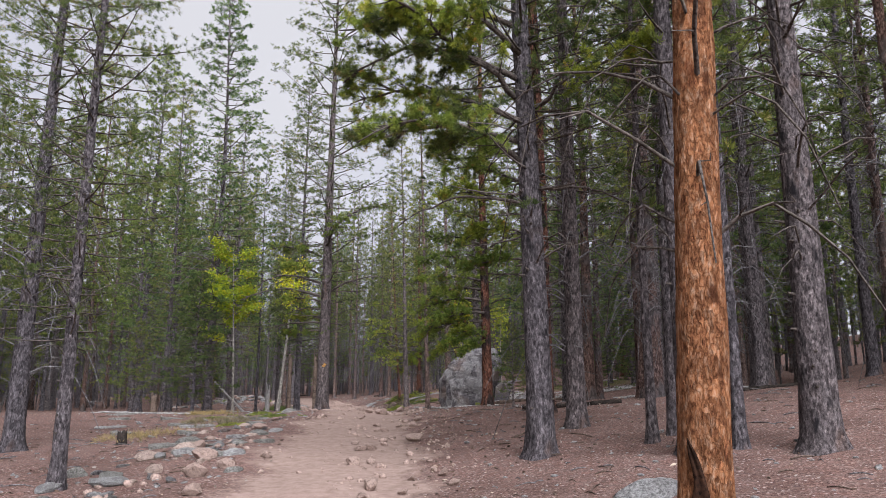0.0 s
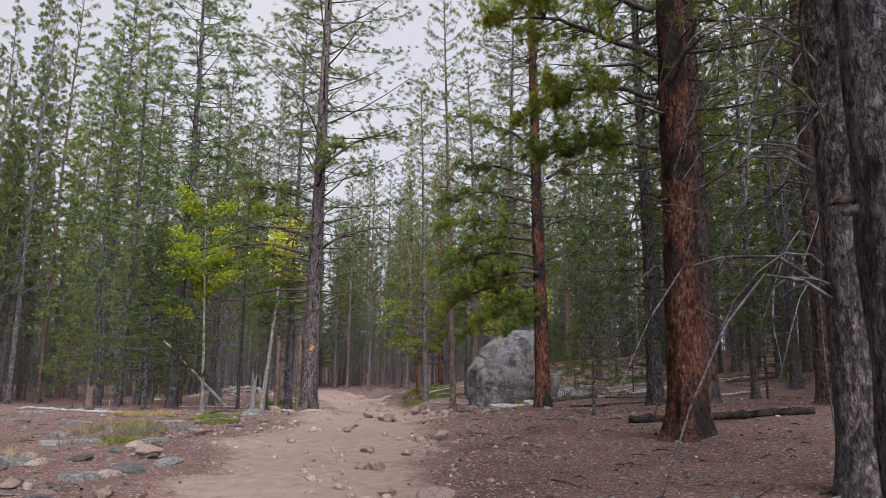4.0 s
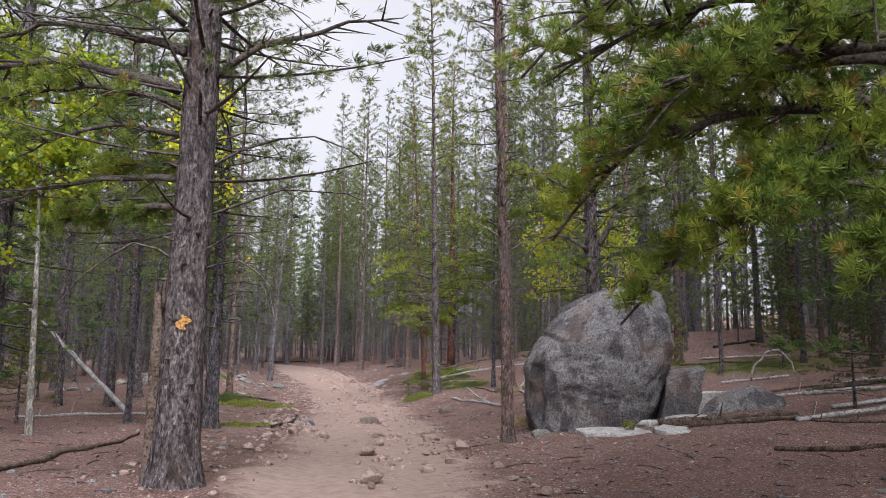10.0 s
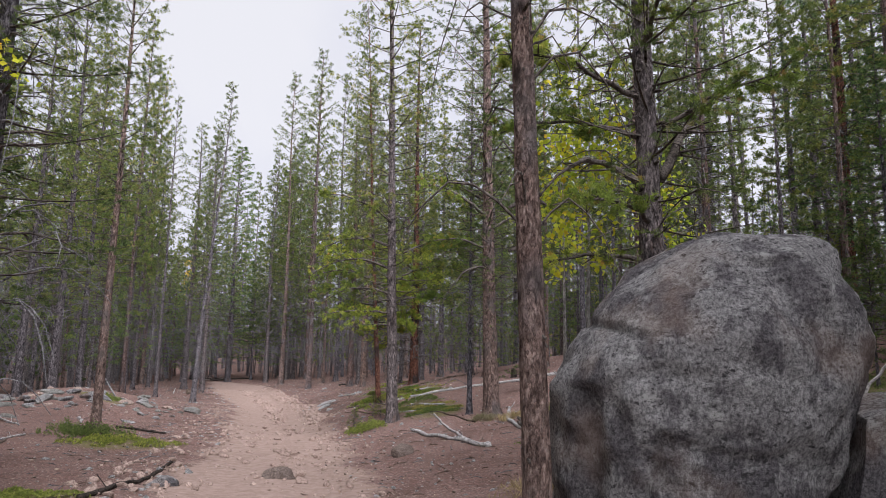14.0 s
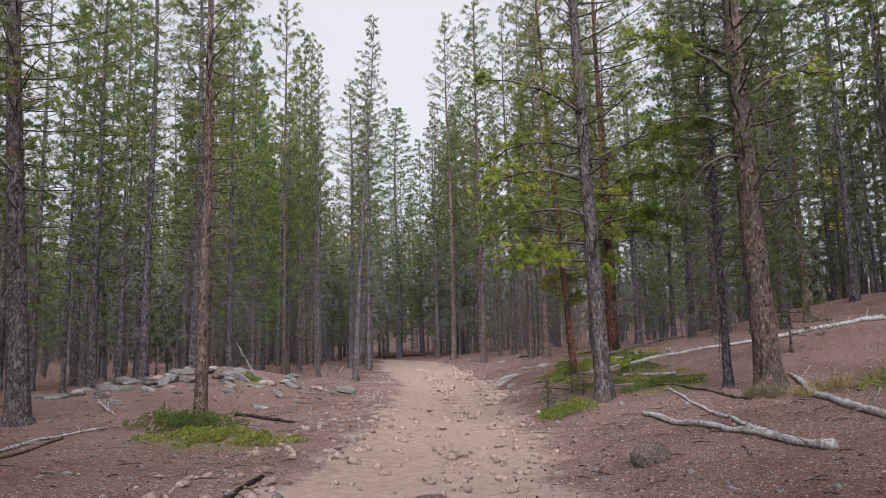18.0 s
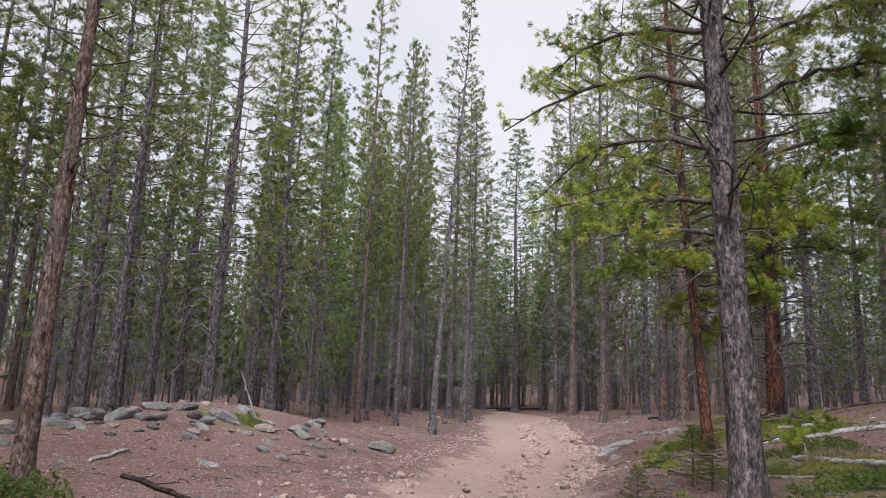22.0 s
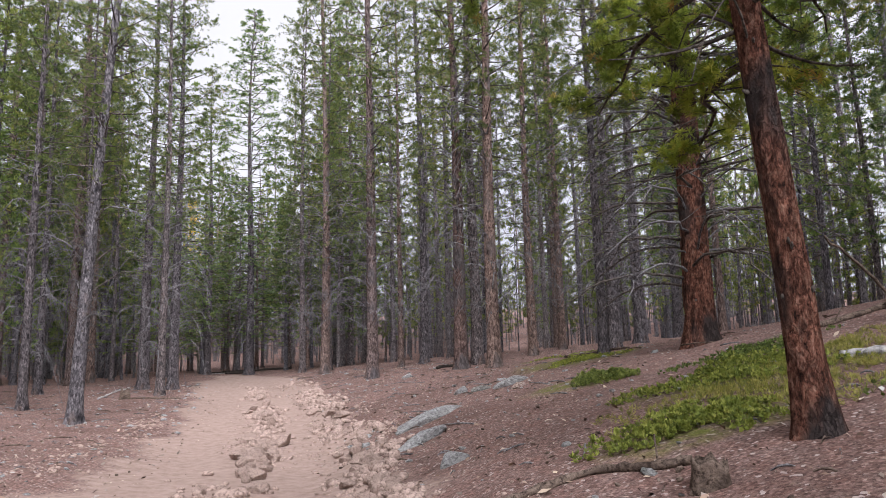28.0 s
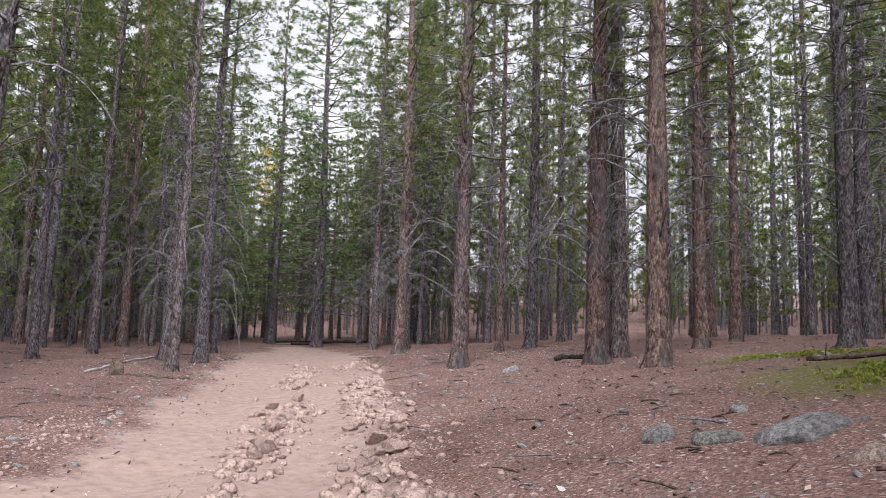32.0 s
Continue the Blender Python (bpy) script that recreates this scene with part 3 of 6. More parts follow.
def build_ground():
    gx, gy = spaced(-15, 11, 0.2, -700, 700), spaced(1, 90, 0.2, -700, 900)
    xx, yy = np.meshgrid(gx, gy, indexing="xy")
    zz = land(xx, yy)
    near = np.exp(-((xx + 3) / 22) ** 2)
    nx, ny = len(gx), len(gy)
    i = (np.arange(ny - 1)[:, None] * nx + np.arange(nx - 1)[None]).ravel()
    tri = np.concatenate([np.stack([i, i + 1, i + nx + 1], 1), np.stack([i, i + nx + 1, i + nx], 1)])
    d = xx - trail_x(yy)
    half = np.interp(yy, [0, 20, 30, 41, 49, 57, 65, 73, 80, 88, 94], [1.3, 1.4, 1.6, 1.95, 1.75, 1.95, 1.8, 2.1, 2.2, 1.0, -1.5])
    wob = 0.25 * np.sin(1.7 * yy) * np.sin(0.6 * yy + 1) + 0.12 * np.sin(5 * yy + xx)
    dirt = np.clip((half + wob - np.abs(d)) / 1.3 + 0.35, 0, 1)
    zz = zz + near * (1 - 0.8 * dirt) * 0.006 * (np.sin(7.3 * xx + 2 * np.sin(3 * yy)) * np.sin(6.1 * yy) + np.random.default_rng(5).normal(0, 0.7, xx.shape))
    me = mesh_from("ground", np.stack([xx, yy, zz], 2).reshape(-1, 3), tri, FLOOR, True)
    moss = np.zeros_like(xx)
    for cx, cy, rx, ry in MOSS_SPOTS:
        moss = np.maximum(moss, np.clip(1.6 - 1.6 * (((xx - cx) / rx) ** 2 + ((yy - cy) / ry) ** 2), 0, 1))
    for key, val in (("dirt", dirt), ("moss", moss)):
        at = me.attributes.new(key, "FLOAT", "POINT")
        at.data.foreach_set("value", val.astype(np.float32).ravel())
    ob = new("ground", me)
    tagged(ob, "brown forest floor of needle litter crossed by a worn tan dirt trail", "ground", kind="structure")


build_ground()

# ---- tree kinds: crowns and dead branches made once, shared by all trees ----
PINE_A = crown_meshes("pine_crown", 11, 18, 3.0, 1.5, 115, 40, 20, 0.085, 0.0032, NEEDLES)
PINE_B = crown_meshes("pine_crown", 12, 18, 4.2, 1.25, 100, 36, 20, 0.085, 0.0032, NEEDLES)
PINE_C = crown_meshes("pine_crown", 13, 18, 2.4, 1.75, 125, 46, 20, 0.085, 0.0032, NEEDLES)
SPRUCE = crown_meshes("spruce_crown", 14, 18, 1.3, 2.0, 180, 34, 12, 0.105, 0.0066, SPRUCE_GREEN, True)
SAPLING = crown_meshes("sapling_crown", 15, 5, 0.6, 1.05, 60, 32, 20, 0.08, 0.0036, NEEDLES, True)
MID_A = crown_meshes("pine_crown", 21, 18, 2.8, 1.3, 92, 20, 9, 0.15, 0.0105, NEEDLES)
MID_B = crown_meshes("pine_crown", 22, 18, 4.4, 1.1, 78, 18, 9, 0.15, 0.0105, NEEDLES)
MID_S = crown_meshes("spruce_crown", 23, 18, 1.8, 1.6, 125, 22, 9, 0.14, 0.0105, SPRUCE_GREEN, True)
DEAD = [dead_branch_mesh("dead_wood", 31, 1.6, 7.5, 46, 1.5), dead_branch_mesh("dead_wood", 32, 2.0, 8.5, 34, 1.1),
        dead_branch_mesh("dead_wood", 33, 1.2, 7.0, 60, 1.4), dead_branch_mesh("dead_wood", 34, 1.2, 8.0, 64, 1.5)]


DEAD_NEAR = [dead_branch_mesh("dead_wood", 35, 2.4, 9.0, 34, 1.5, LIMB_BARK), dead_branch_mesh("dead_wood", 36, 2.0, 8.5, 42, 1.3, LIMB_BARK)]


def stub_mesh(seed):
    """Short snapped-off branch ends up the lower trunk."""
    rng = np.random.default_rng(seed)
    wood = Shape()
    for i in range(30):
        h, az, ln = rng.uniform(0.5, 6.5), rng.uniform(0, 6.283), rng.uniform(0.21, 0.29)
        out = np.array((math.cos(az), math.sin(az), rng.uniform(-0.3, 0.35)))
        wood.tube(np.array((0, 0, h)) + np.outer((0.1, 0.2, ln), out), (0.03, 0.018, 0.010), 6)
    return wood.mesh("stubble", LIMB_BARK)


STUBS = [stub_mesh(71), stub_mesh(72)]
BARKS = {"smooth": THIN_BARK, "grey": GREY, "red": RED, "orange": ORANGE, "pink": PINK, "rust": RUST}
BARK_WORDS = {"smooth": "smooth pale grey bark", "grey": "scaly grey bark", "red": "red-brown flaking bark", "orange": "bright orange bark", "pink": "pinkish-brown bark", "rust": "rust-red flaking bark"}
tree_count = [0]


def pine_tree(x, y, dia, tall, kind, bark="grey", detail=False, lean=(0.0, 0.0), dead=None, label="", turn=None, spread=1.0):
    """A conifer: trunk, needle crown, live branches, dead lower branches. kind: a, b, c pines; s spruce; p sapling; m, n, t plainer ones."""
    tree_count[0] += 1
    k = tree_count[0]
    rng = np.random.default_rng(1000 + k)
    words = {"a": "tall lodgepole pine", "b": "tall thin lodgepole pine", "c": "full-crowned pine", "s": "conical green spruce", "p": "young green pine", "m": "tall lodgepole pine", "n": "slender lodgepole pine", "t": "conical green spruce"}[kind]
    root = thing("spruce_tree" if kind in "st" else "young_pine" if kind == "p" else "pine_tree", at_land(x, y), label or words + " with " + BARK_WORDS[bark] + " on the forest floor", "tree", "forest trees")
    crown, wood = {"a": PINE_A, "b": PINE_B, "c": PINE_C, "s": SPRUCE, "p": SAPLING, "m": MID_A, "n": MID_B, "t": MID_S}[kind]
    unit = 5 if kind == "p" else 18
    t = rng.uniform(0, 6.28) if turn is None else turn
    sides, rings = (26, 110) if detail else (12, 30)
    part("trunk", trunk_mesh(500 + k, dia / 2, tall, BARKS[bark], sides, rings, lean, 0.03 if detail else 0.02), root)
    wide = min(1.25, max(0.75, dia / 0.3)) if kind != "p" else tall / 5
    wide *= spread * (1.0 if kind == "p" else 1.05)
    shear = Matrix(((1, 0, lean[0], 0), (0, 1, lean[1], 0), (0, 0, 1, 0), (0, 0, 0, 1)))
    m = shear @ Matrix.Rotation(t, 4, "Z") @ Matrix.Diagonal((wide, wide, tall / unit, 1))
    for name, data in (("crown", crown), ("branchwork", wood)):
        ob = tagged(part(name, data, root), kind="stuff")
        ob.matrix_parent_inverse, ob.matrix_basis = shear, Matrix.Rotation(t, 4, "Z") @ Matrix.Diagonal((wide, wide, tall / unit, 1))
    if kind != "p":
        ob = tagged(part("dead_wood", DEAD_NEAR[k % 2] if detail and dead != 3 else DEAD[k % 3 if dead is None else dead], root), kind="stuff")
        ob.matrix_parent_inverse, ob.matrix_basis = shear, Matrix.Rotation(t * 1.7, 4, "Z") @ Matrix.Diagonal((wide, wide, min(1.1, tall / unit), 1))
    if detail and bark != "orange":
        ob = tagged(part("stubble", STUBS[k % 2], root), kind="stuff")
        ob.matrix_parent_inverse, ob.matrix_basis = shear, Matrix.Rotation(t, 4, "Z") @ Matrix.Diagonal((dia / 0.4, dia / 0.4, 1, 1))
    return root


def limb(tree, height, azimuth, length, rise, sag, thick, needles=0, seed=1, twigs=10, mat=None, start=0.1, blades=36, leaf=None):
    """A large limb on a tree, with side twigs and, where it lives, needle tufts."""
    rng = np.random.default_rng(seed)
    az = radians(azimuth)
    out, side = np.array((math.cos(az), math.sin(az), 0)), np.array((-math.sin(az), math.cos(az), 0))
    s = np.linspace(0, 1, 12)
    wob = np.cumsum(rng.normal(0, 0.03, 12))
    p = np.array((0, 0, height)) + out * (start + length * s)[:, None] + side * (wob * length)[:, None] + np.array((0, 0, 1)) * (length * (rise * np.sin(s * 2.2) + sag * s * s) + rng.normal(0, 0.01, 12))[:, None]
    twigs = int(twigs * 1.5) if needles else twigs
    wood = Shape()
    wood.tube(p, np.linspace(thick, thick * 0.2, 12), 7)
    c, a = [], []
    for i in range(twigs):
        t = rng.uniform(0.2, 1.0)
        o = p[int(t * 11)]
        d = out * rng.uniform(0.2, 0.8) + side * rng.choice((-1, 1)) * rng.uniform(0.3, 1) + np.array((0, 0, rng.uniform(-0.4, 0.45)))
        ln = length * rng.uniform(0.12, 0.34) * (1.2 - 0.5 * t)
        q = o + d * (ln * np.linspace(0, 1, 4))[:, None] + rng.normal(0, 0.02, (4, 3)) * np.linspace(0, 1, 4)[:, None]
        wood.tube(q, np.linspace(thick * 0.3, 0.003, 4), 4, False)
        for j in range(needles):
            u = rng.uniform(0.55, 1.1)
            c.append(o + d * ln * u + rng.normal(0, 0.05, 3))
            a.append(d / np.linalg.norm(d) * 0.5 + np.array((0, 0, 0.5)))
    ob = part("limb", wood.mesh("limb", mat or LIMB_BARK), tree)
    if needles:
        v, f = tufts(rng, np.array(c), np.array(a), blades, 0.075 if blades < 38 else 0.055, 0.0034 if blades < 38 else 0.0014, 0.95)
        part("needles", mesh_from("needles", v, f, leaf or LIT_FRESH_NEEDLES), ob)
    return ob


def tree_rows(rows, bark, kind, **more):
    for x, y, dia, tall in rows:
        pine_tree(x, y, dia, tall, kind, bark, **more)


# trees beside the start of the trail
hollow_tree = pine_tree(1.52, 4.35, 0.33, 17, "b", "orange", True, (0.04, 0.0), 1, "bright orange barked pine with a long dark hollow in its trunk")
grey_start = pine_tree(1.38, 10.3, 0.40, 19, "a", "grey", True, (-0.02, 0.0), 2, "large grey-barked pine with long low limbs beside the trail")
pine_tree(4.3, 8.3, 0.42, 18, "b", "grey", True)
pine_tree(3.0, 8.8, 0.32, 18, "b", "grey", True, dead=1)
tree_rows([(2.3, 12.5, 0.34, 18), (4.3, 12.1, 0.23, 16), (6.2, 20.4, 0.22, 16), (8.5, 19.5, 0.30, 18), (7.9, 17.8, 0.38, 18), (10.8, 18.0, 0.30, 18)], "grey", "b")
tree_rows([(2.85, 9.95, 0.15, 12), (3.25, 10.25, 0.19, 14), (3.55, 8.75, 0.16, 14)], "grey", "n", dead=1)
red_start = pine_tree(2.22, 15.95, 0.45, 19, "a", "rust", True)
tree_rows([(4.4, 21.7, 0.38, 18), (5.25, 17.7, 0.34, 18), (5.2, 18.7, 0.36, 18), (7.2, 22.4, 0.25, 17)], "red", "b")
pine_tree(-4.9, 9.4, 0.19, 13, "c", "grey", True, dead=2)
pine_tree(-8.8, 15.0, 0.40, 18, "c", "grey", dead=2)

# trees round the big pine and the boulder
big_grey = pine_tree(-4.6, 27.6, 0.50, 20, "c", "grey", True, (0.006, 0.0), 2, "huge grey pine with bare spreading limbs at the trail's edge", spread=1.3)
big_red = pine_tree(1.5, 24.25, 0.36, 19, "b", "rust", True, (-0.012, 0.0), 0, "straight red-brown pine with low green boughs by the boulder")
pine_tree(4.5, 26.0, 0.42, 18, "s", "grey", True, dead=2, label="dark-trunked spruce with drooping olive boughs near the boulder")
tree_rows([(6.5, 30.0, 0.34, 18)], "red", "a")
tree_rows([(10.1, 38.2, 0.30, 18), (10.9, 33.5, 0.30, 18), (8.6, 30.0, 0.26, 17)], "grey", "m")
pine_tree(-0.67, 32.6, 0.22, 18, "b", "pink", True, (-0.03, 0.0), 1)
behind_boulder = pine_tree(1.75, 37.4, 0.42, 19, "c", "grey", True, (0.0, 0.0), 0)
pine_tree(-11.0, 33.9, 0.40, 22, "s", "grey", spread=1.25)
pine_tree(-16.3, 38.8, 0.36, 21, "s", "grey", spread=1.15)
pine_tree(-13.6, 35.2, 0.30, 17, "a", "grey")
pine_tree(-10.6, 30.7, 0.16, 6.0, "p", "grey", spread=1.25)
tree_rows([(-13.6, 41.2, 0.20, 16), (-12.2, 41.5, 0.28, 18), (-9.6, 37.2, 0.16, 14), (-15.5, 41.0, 0.30, 18), (-9.0, 39.2, 0.20, 15), (-16.6, 38.6, 0.26, 18)], "grey", "b")
bare_limbed = pine_tree(-7.4, 36.7, 0.34, 18, "c", "grey", True, dead=3)
pine_tree(-7.75, 36.1, 0.10, 8, "n", "grey", dead=1)
tree_rows([(-18.8, 50.0, 0.30, 18), (-16.8, 57.3, 0.38, 19), (-19.3, 55.2, 0.34, 18), (-17.6, 61.2, 0.34, 18), (-15.9, 53.2, 0.28, 17)], "grey", "a", dead=2)

# trees along the middle of the walk
pine_tree(-13.4, 45.9, 0.44, 19, "a", "grey", True, (-0.07, 0.0), 2)
pine_tree(1.1, 58.3, 0.28, 17, "c", "red", dead=2)
pine_tree(2.6, 55.9, 0.24, 16, "c", "grey", dead=2)
pine_tree(-10.4, 47.3, 0.27, 16, "b", "pink", True, (0.0, 0.0), 1)
fork_grey = pine_tree(-2.49, 49.6, 0.36, 20, "a", "grey", True, (-0.03, 0.0), 1, "tall grey pine with bare drooping limbs above a low green bough")
pine_tree(-0.2, 48.6, 0.17, 9, "c", "grey", False, dead=0)
pink_pine = pine_tree(0.4, 48.0, 0.46, 20, "a", "pink", True, (-0.025, 0.0), 0)
lean_red = pine_tree(-3.36, 56.3, 0.21, 17, "c", "rust", True, (-0.06, 0.0), 0, "leaning red-barked pine with bushy green boughs on the bank")
tree_rows([(7.6, 50.0, 0.36, 18), (3.6, 57.6, 0.20, 17)], "red", "b", dead=3)
tree_rows([(6.3, 53.0, 0.36, 19)], "pink", "b")
tree_rows([(7.1, 52.6, 0.20, 16), (14.6, 55.8, 0.46, 18), (8.7, 52.5, 0.15, 14), (2.9, 57.2, 0.18, 16), (7.6, 45.1, 0.16, 13)], "grey", "m")
pine_tree(12.9, 51.0, 0.56, 20, "s", "rust")
pine_tree(16.4, 55.6, 0.46, 19, "s", "grey")
pine_tree(10.6, 45.4, 0.2, 9, "s", "grey")
dark_spruce = pine_tree(-2.1, 63.0, 0.46, 19, "c", "rust", True, dead=3, label="dark red spruce ringed with dead drooping branches")
tree_rows([(-2.9, 67.5, 0.22, 16), (0.6, 60.5, 0.25, 17), (1.4, 58.2, 0.20, 16), (3.0, 63.0, 0.30, 18)], "grey", "a", dead=2)

# trees at the end of the trail
tree_rows([(-15.9, 74.2, 0.28, 18), (-16.7, 76.8, 0.38, 18), (-18.1, 77.4, 0.42, 19), (-20.6, 77.5, 0.25, 18), (-20.8, 75.4, 0.28, 18), (-16.9, 69.0, 0.24, 18)], "grey", "b", dead=2)
pine_tree(-13.9, 66.3, 0.30, 18, "b", "smooth", True, (0.055, 0.0), 1, "leaning pine with smooth pale grey bark and bare arching limbs")
tree_rows([(-9.0, 73.8, 0.36, 23), (-12.1, 80.5, 0.38, 24)], "pink", "a", dead=3)
tree_rows([(-6.2, 72.2, 0.40, 19)], "red", "b", dead=3)
tree_rows([(-5.75, 73.3, 0.36, 19), (-1.8, 72.8, 0.36, 18), (-0.5, 75.6, 0.42, 18), (-7.9, 78.9, 0.34, 23), (-14.0, 84.0, 0.32, 19), (-12.5, 82.9, 0.24, 18)], "grey", "b", dead=3)
tree_rows([(-5.25, 70.7, 0.38, 19), (-4.05, 74.5, 0.30, 18), (-2.9, 77.0, 0.28, 18), (-8.7, 78.2, 0.22, 17)], "pink", "b", dead=3)
tree_rows([(-7.3, 84.0, 0.25, 18), (-14.4, 85.4, 0.25, 18), (-10.2, 86.5, 0.28, 19), (-21.6, 91.6, 0.40, 18)], "grey", "m")
tree_rows([(-13.0, 90.0, 0.34, 22), (-15.6, 96.0, 0.3, 20)], "grey", "s")


tree_rows([(3, 70, .2, 15), (5.5, 72.5, .2, 16), (8, 68.5, .2, 15), (10, 74, .2, 16), (6, 78, .2, 17), (1.8, 80, .34, 17), (12, 66, .2, 16), (9.3, 62.5, .2, 15), (14, 70, .2, 16), (.5, 84, .2, 16), (4, 88, .2, 16), (-2.5, 86.5, .2, 15), (7.5, 83, .2, 17), (11, 80, .2, 16), (6.6, 65.2, .18, 13)], "grey", "t", dead=2)


tree_rows([(-18, 64, .2, 16), (-20, 67.5, .2, 15), (-22.5, 62, .2, 17), (-19.5, 71, .2, 16), (-23, 75, .2, 16), (-24.5, 69, .2, 17), (-18.4, 80.5, .2, 16), (-25, 82, .2, 16), (-21.5, 56.5, .2, 15), (-23, 51, .2, 16)], "grey", "t", dead=2)


pine_tree(-18.6, 90.0, 0.5, 21, "s", "grey", spread=1.3, label="full conical bright green spruce beyond the trail's end")


# ---- the woods further off ----
def open_left(y):
    return np.interp(y, [0, 15, 28, 45, 58, 66, 76, 84, 90, 94], [-10, -13, -17, -16, -14.5, -8.5, -6.5, -4.0, -2.0, 0.0])


def open_right(y):
    return np.interp(y, [0, 15, 30, 36, 55, 62, 72, 80, 88, 94], [9, 10.5, 11.5, 15, 14.5, 13, 12.5, 9, 3, 0])


def stand_meshes(seed):
    """A group of pines a few metres across, for the depth of the woods: crowns, stems and dead twigs."""
    rng = np.random.default_rng(seed)
    cv, cf, nc, stems, twigs = [], [], 0, Shape(), Shape()
    for i in range(4):
        q, w = 1.0 + 3.6 * math.sqrt(rng.uniform()), i * 1.571 + rng.uniform(-0.5, 0.5)
        x, y, tall = q * math.cos(w), q * math.sin(w), rng.uniform(13, 22)
        conical = rng.uniform() < 0.3
        _, c, a = crown_points(rng, tall, rng.uniform(3.5, 7.5), rng.uniform(0.75, 1.2), 66, 12, conical)
        v, f = tufts(rng, c, a, 6, 0.21, 0.019, 0.8)
        cv.append(v + (x, y, 0))
        cf.append(f + nc)
        nc += len(v)
        r = rng.uniform(0.10, 0.19)
        h = np.array((-1.2, 0.0, 0.3, 6, 12, tall))
        dx, dy = rng.normal(0, 0.012, 2)
        stems.tube(np.stack([x + dx * h, y + dy * h, h], 1), r * np.array((1.3, 1.25, 1.05, 0.8, 0.5, 0.1)), 7, False)
        for k in range(40):
            z, az, ln = rng.uniform(0.7, 8.5), rng.uniform(0, 6.28), rng.uniform(0.4, 1.6)
            s = np.linspace(0, 1, 3)
            p = np.array((x, y, z)) + np.outer(s, (math.cos(az) * ln, math.sin(az) * ln, 0)) + np.outer(s * s, (0, 0, rng.uniform(-0.6, 0.15) * ln))
            twigs.tube(p, (0.011, 0.008, 0.004), 3, False)
    for i in range(16):
        q, w, tall, r = 5.0 * math.sqrt(rng.uniform()), rng.uniform(0, 6.283), rng.uniform(4, 9.5), rng.uniform(0.03, 0.075)
        x, y = q * math.cos(w), q * math.sin(w)
        h = np.array((-1.2, 0.0, 0.5, 1.0)) * np.array((1, tall, tall, tall))
        dx, dy = rng.normal(0, 0.025, 2)
        stems.tube(np.stack([x + dx * h, y + dy * h, h], 1), r * np.array((1.1, 1.0, 0.7, 0.25)), 5, False)
        for k in range(26):
            z, az, ln = rng.uniform(0.4, tall * 0.95), rng.uniform(0, 6.28), rng.uniform(0.3, 1.2)
            p = np.array((x + dx * z, y + dy * z, z)) + np.outer((0, 0.5, 1.0), (math.cos(az) * ln, math.sin(az) * ln, rng.uniform(-0.5, 0.2) * ln))
            twigs.tube(p, (0.009, 0.007, 0.004), 3, False)
        _, c, a = crown_points(rng, tall, tall * 0.2, rng.uniform(0.4, 0.8), 16, 8, False)
        v, f = tufts(rng, c, a, 5, 0.19, 0.018, 0.8)
        cv.append(v + (x, y, 0))
        cf.append(f + nc)
        nc += len(v)
    return mesh_from("crowns", np.concatenate(cv), np.concatenate(cf), NEEDLES), stems.mesh("trunks", THIN_BARK), twigs.mesh("dead_wood", TWIG)


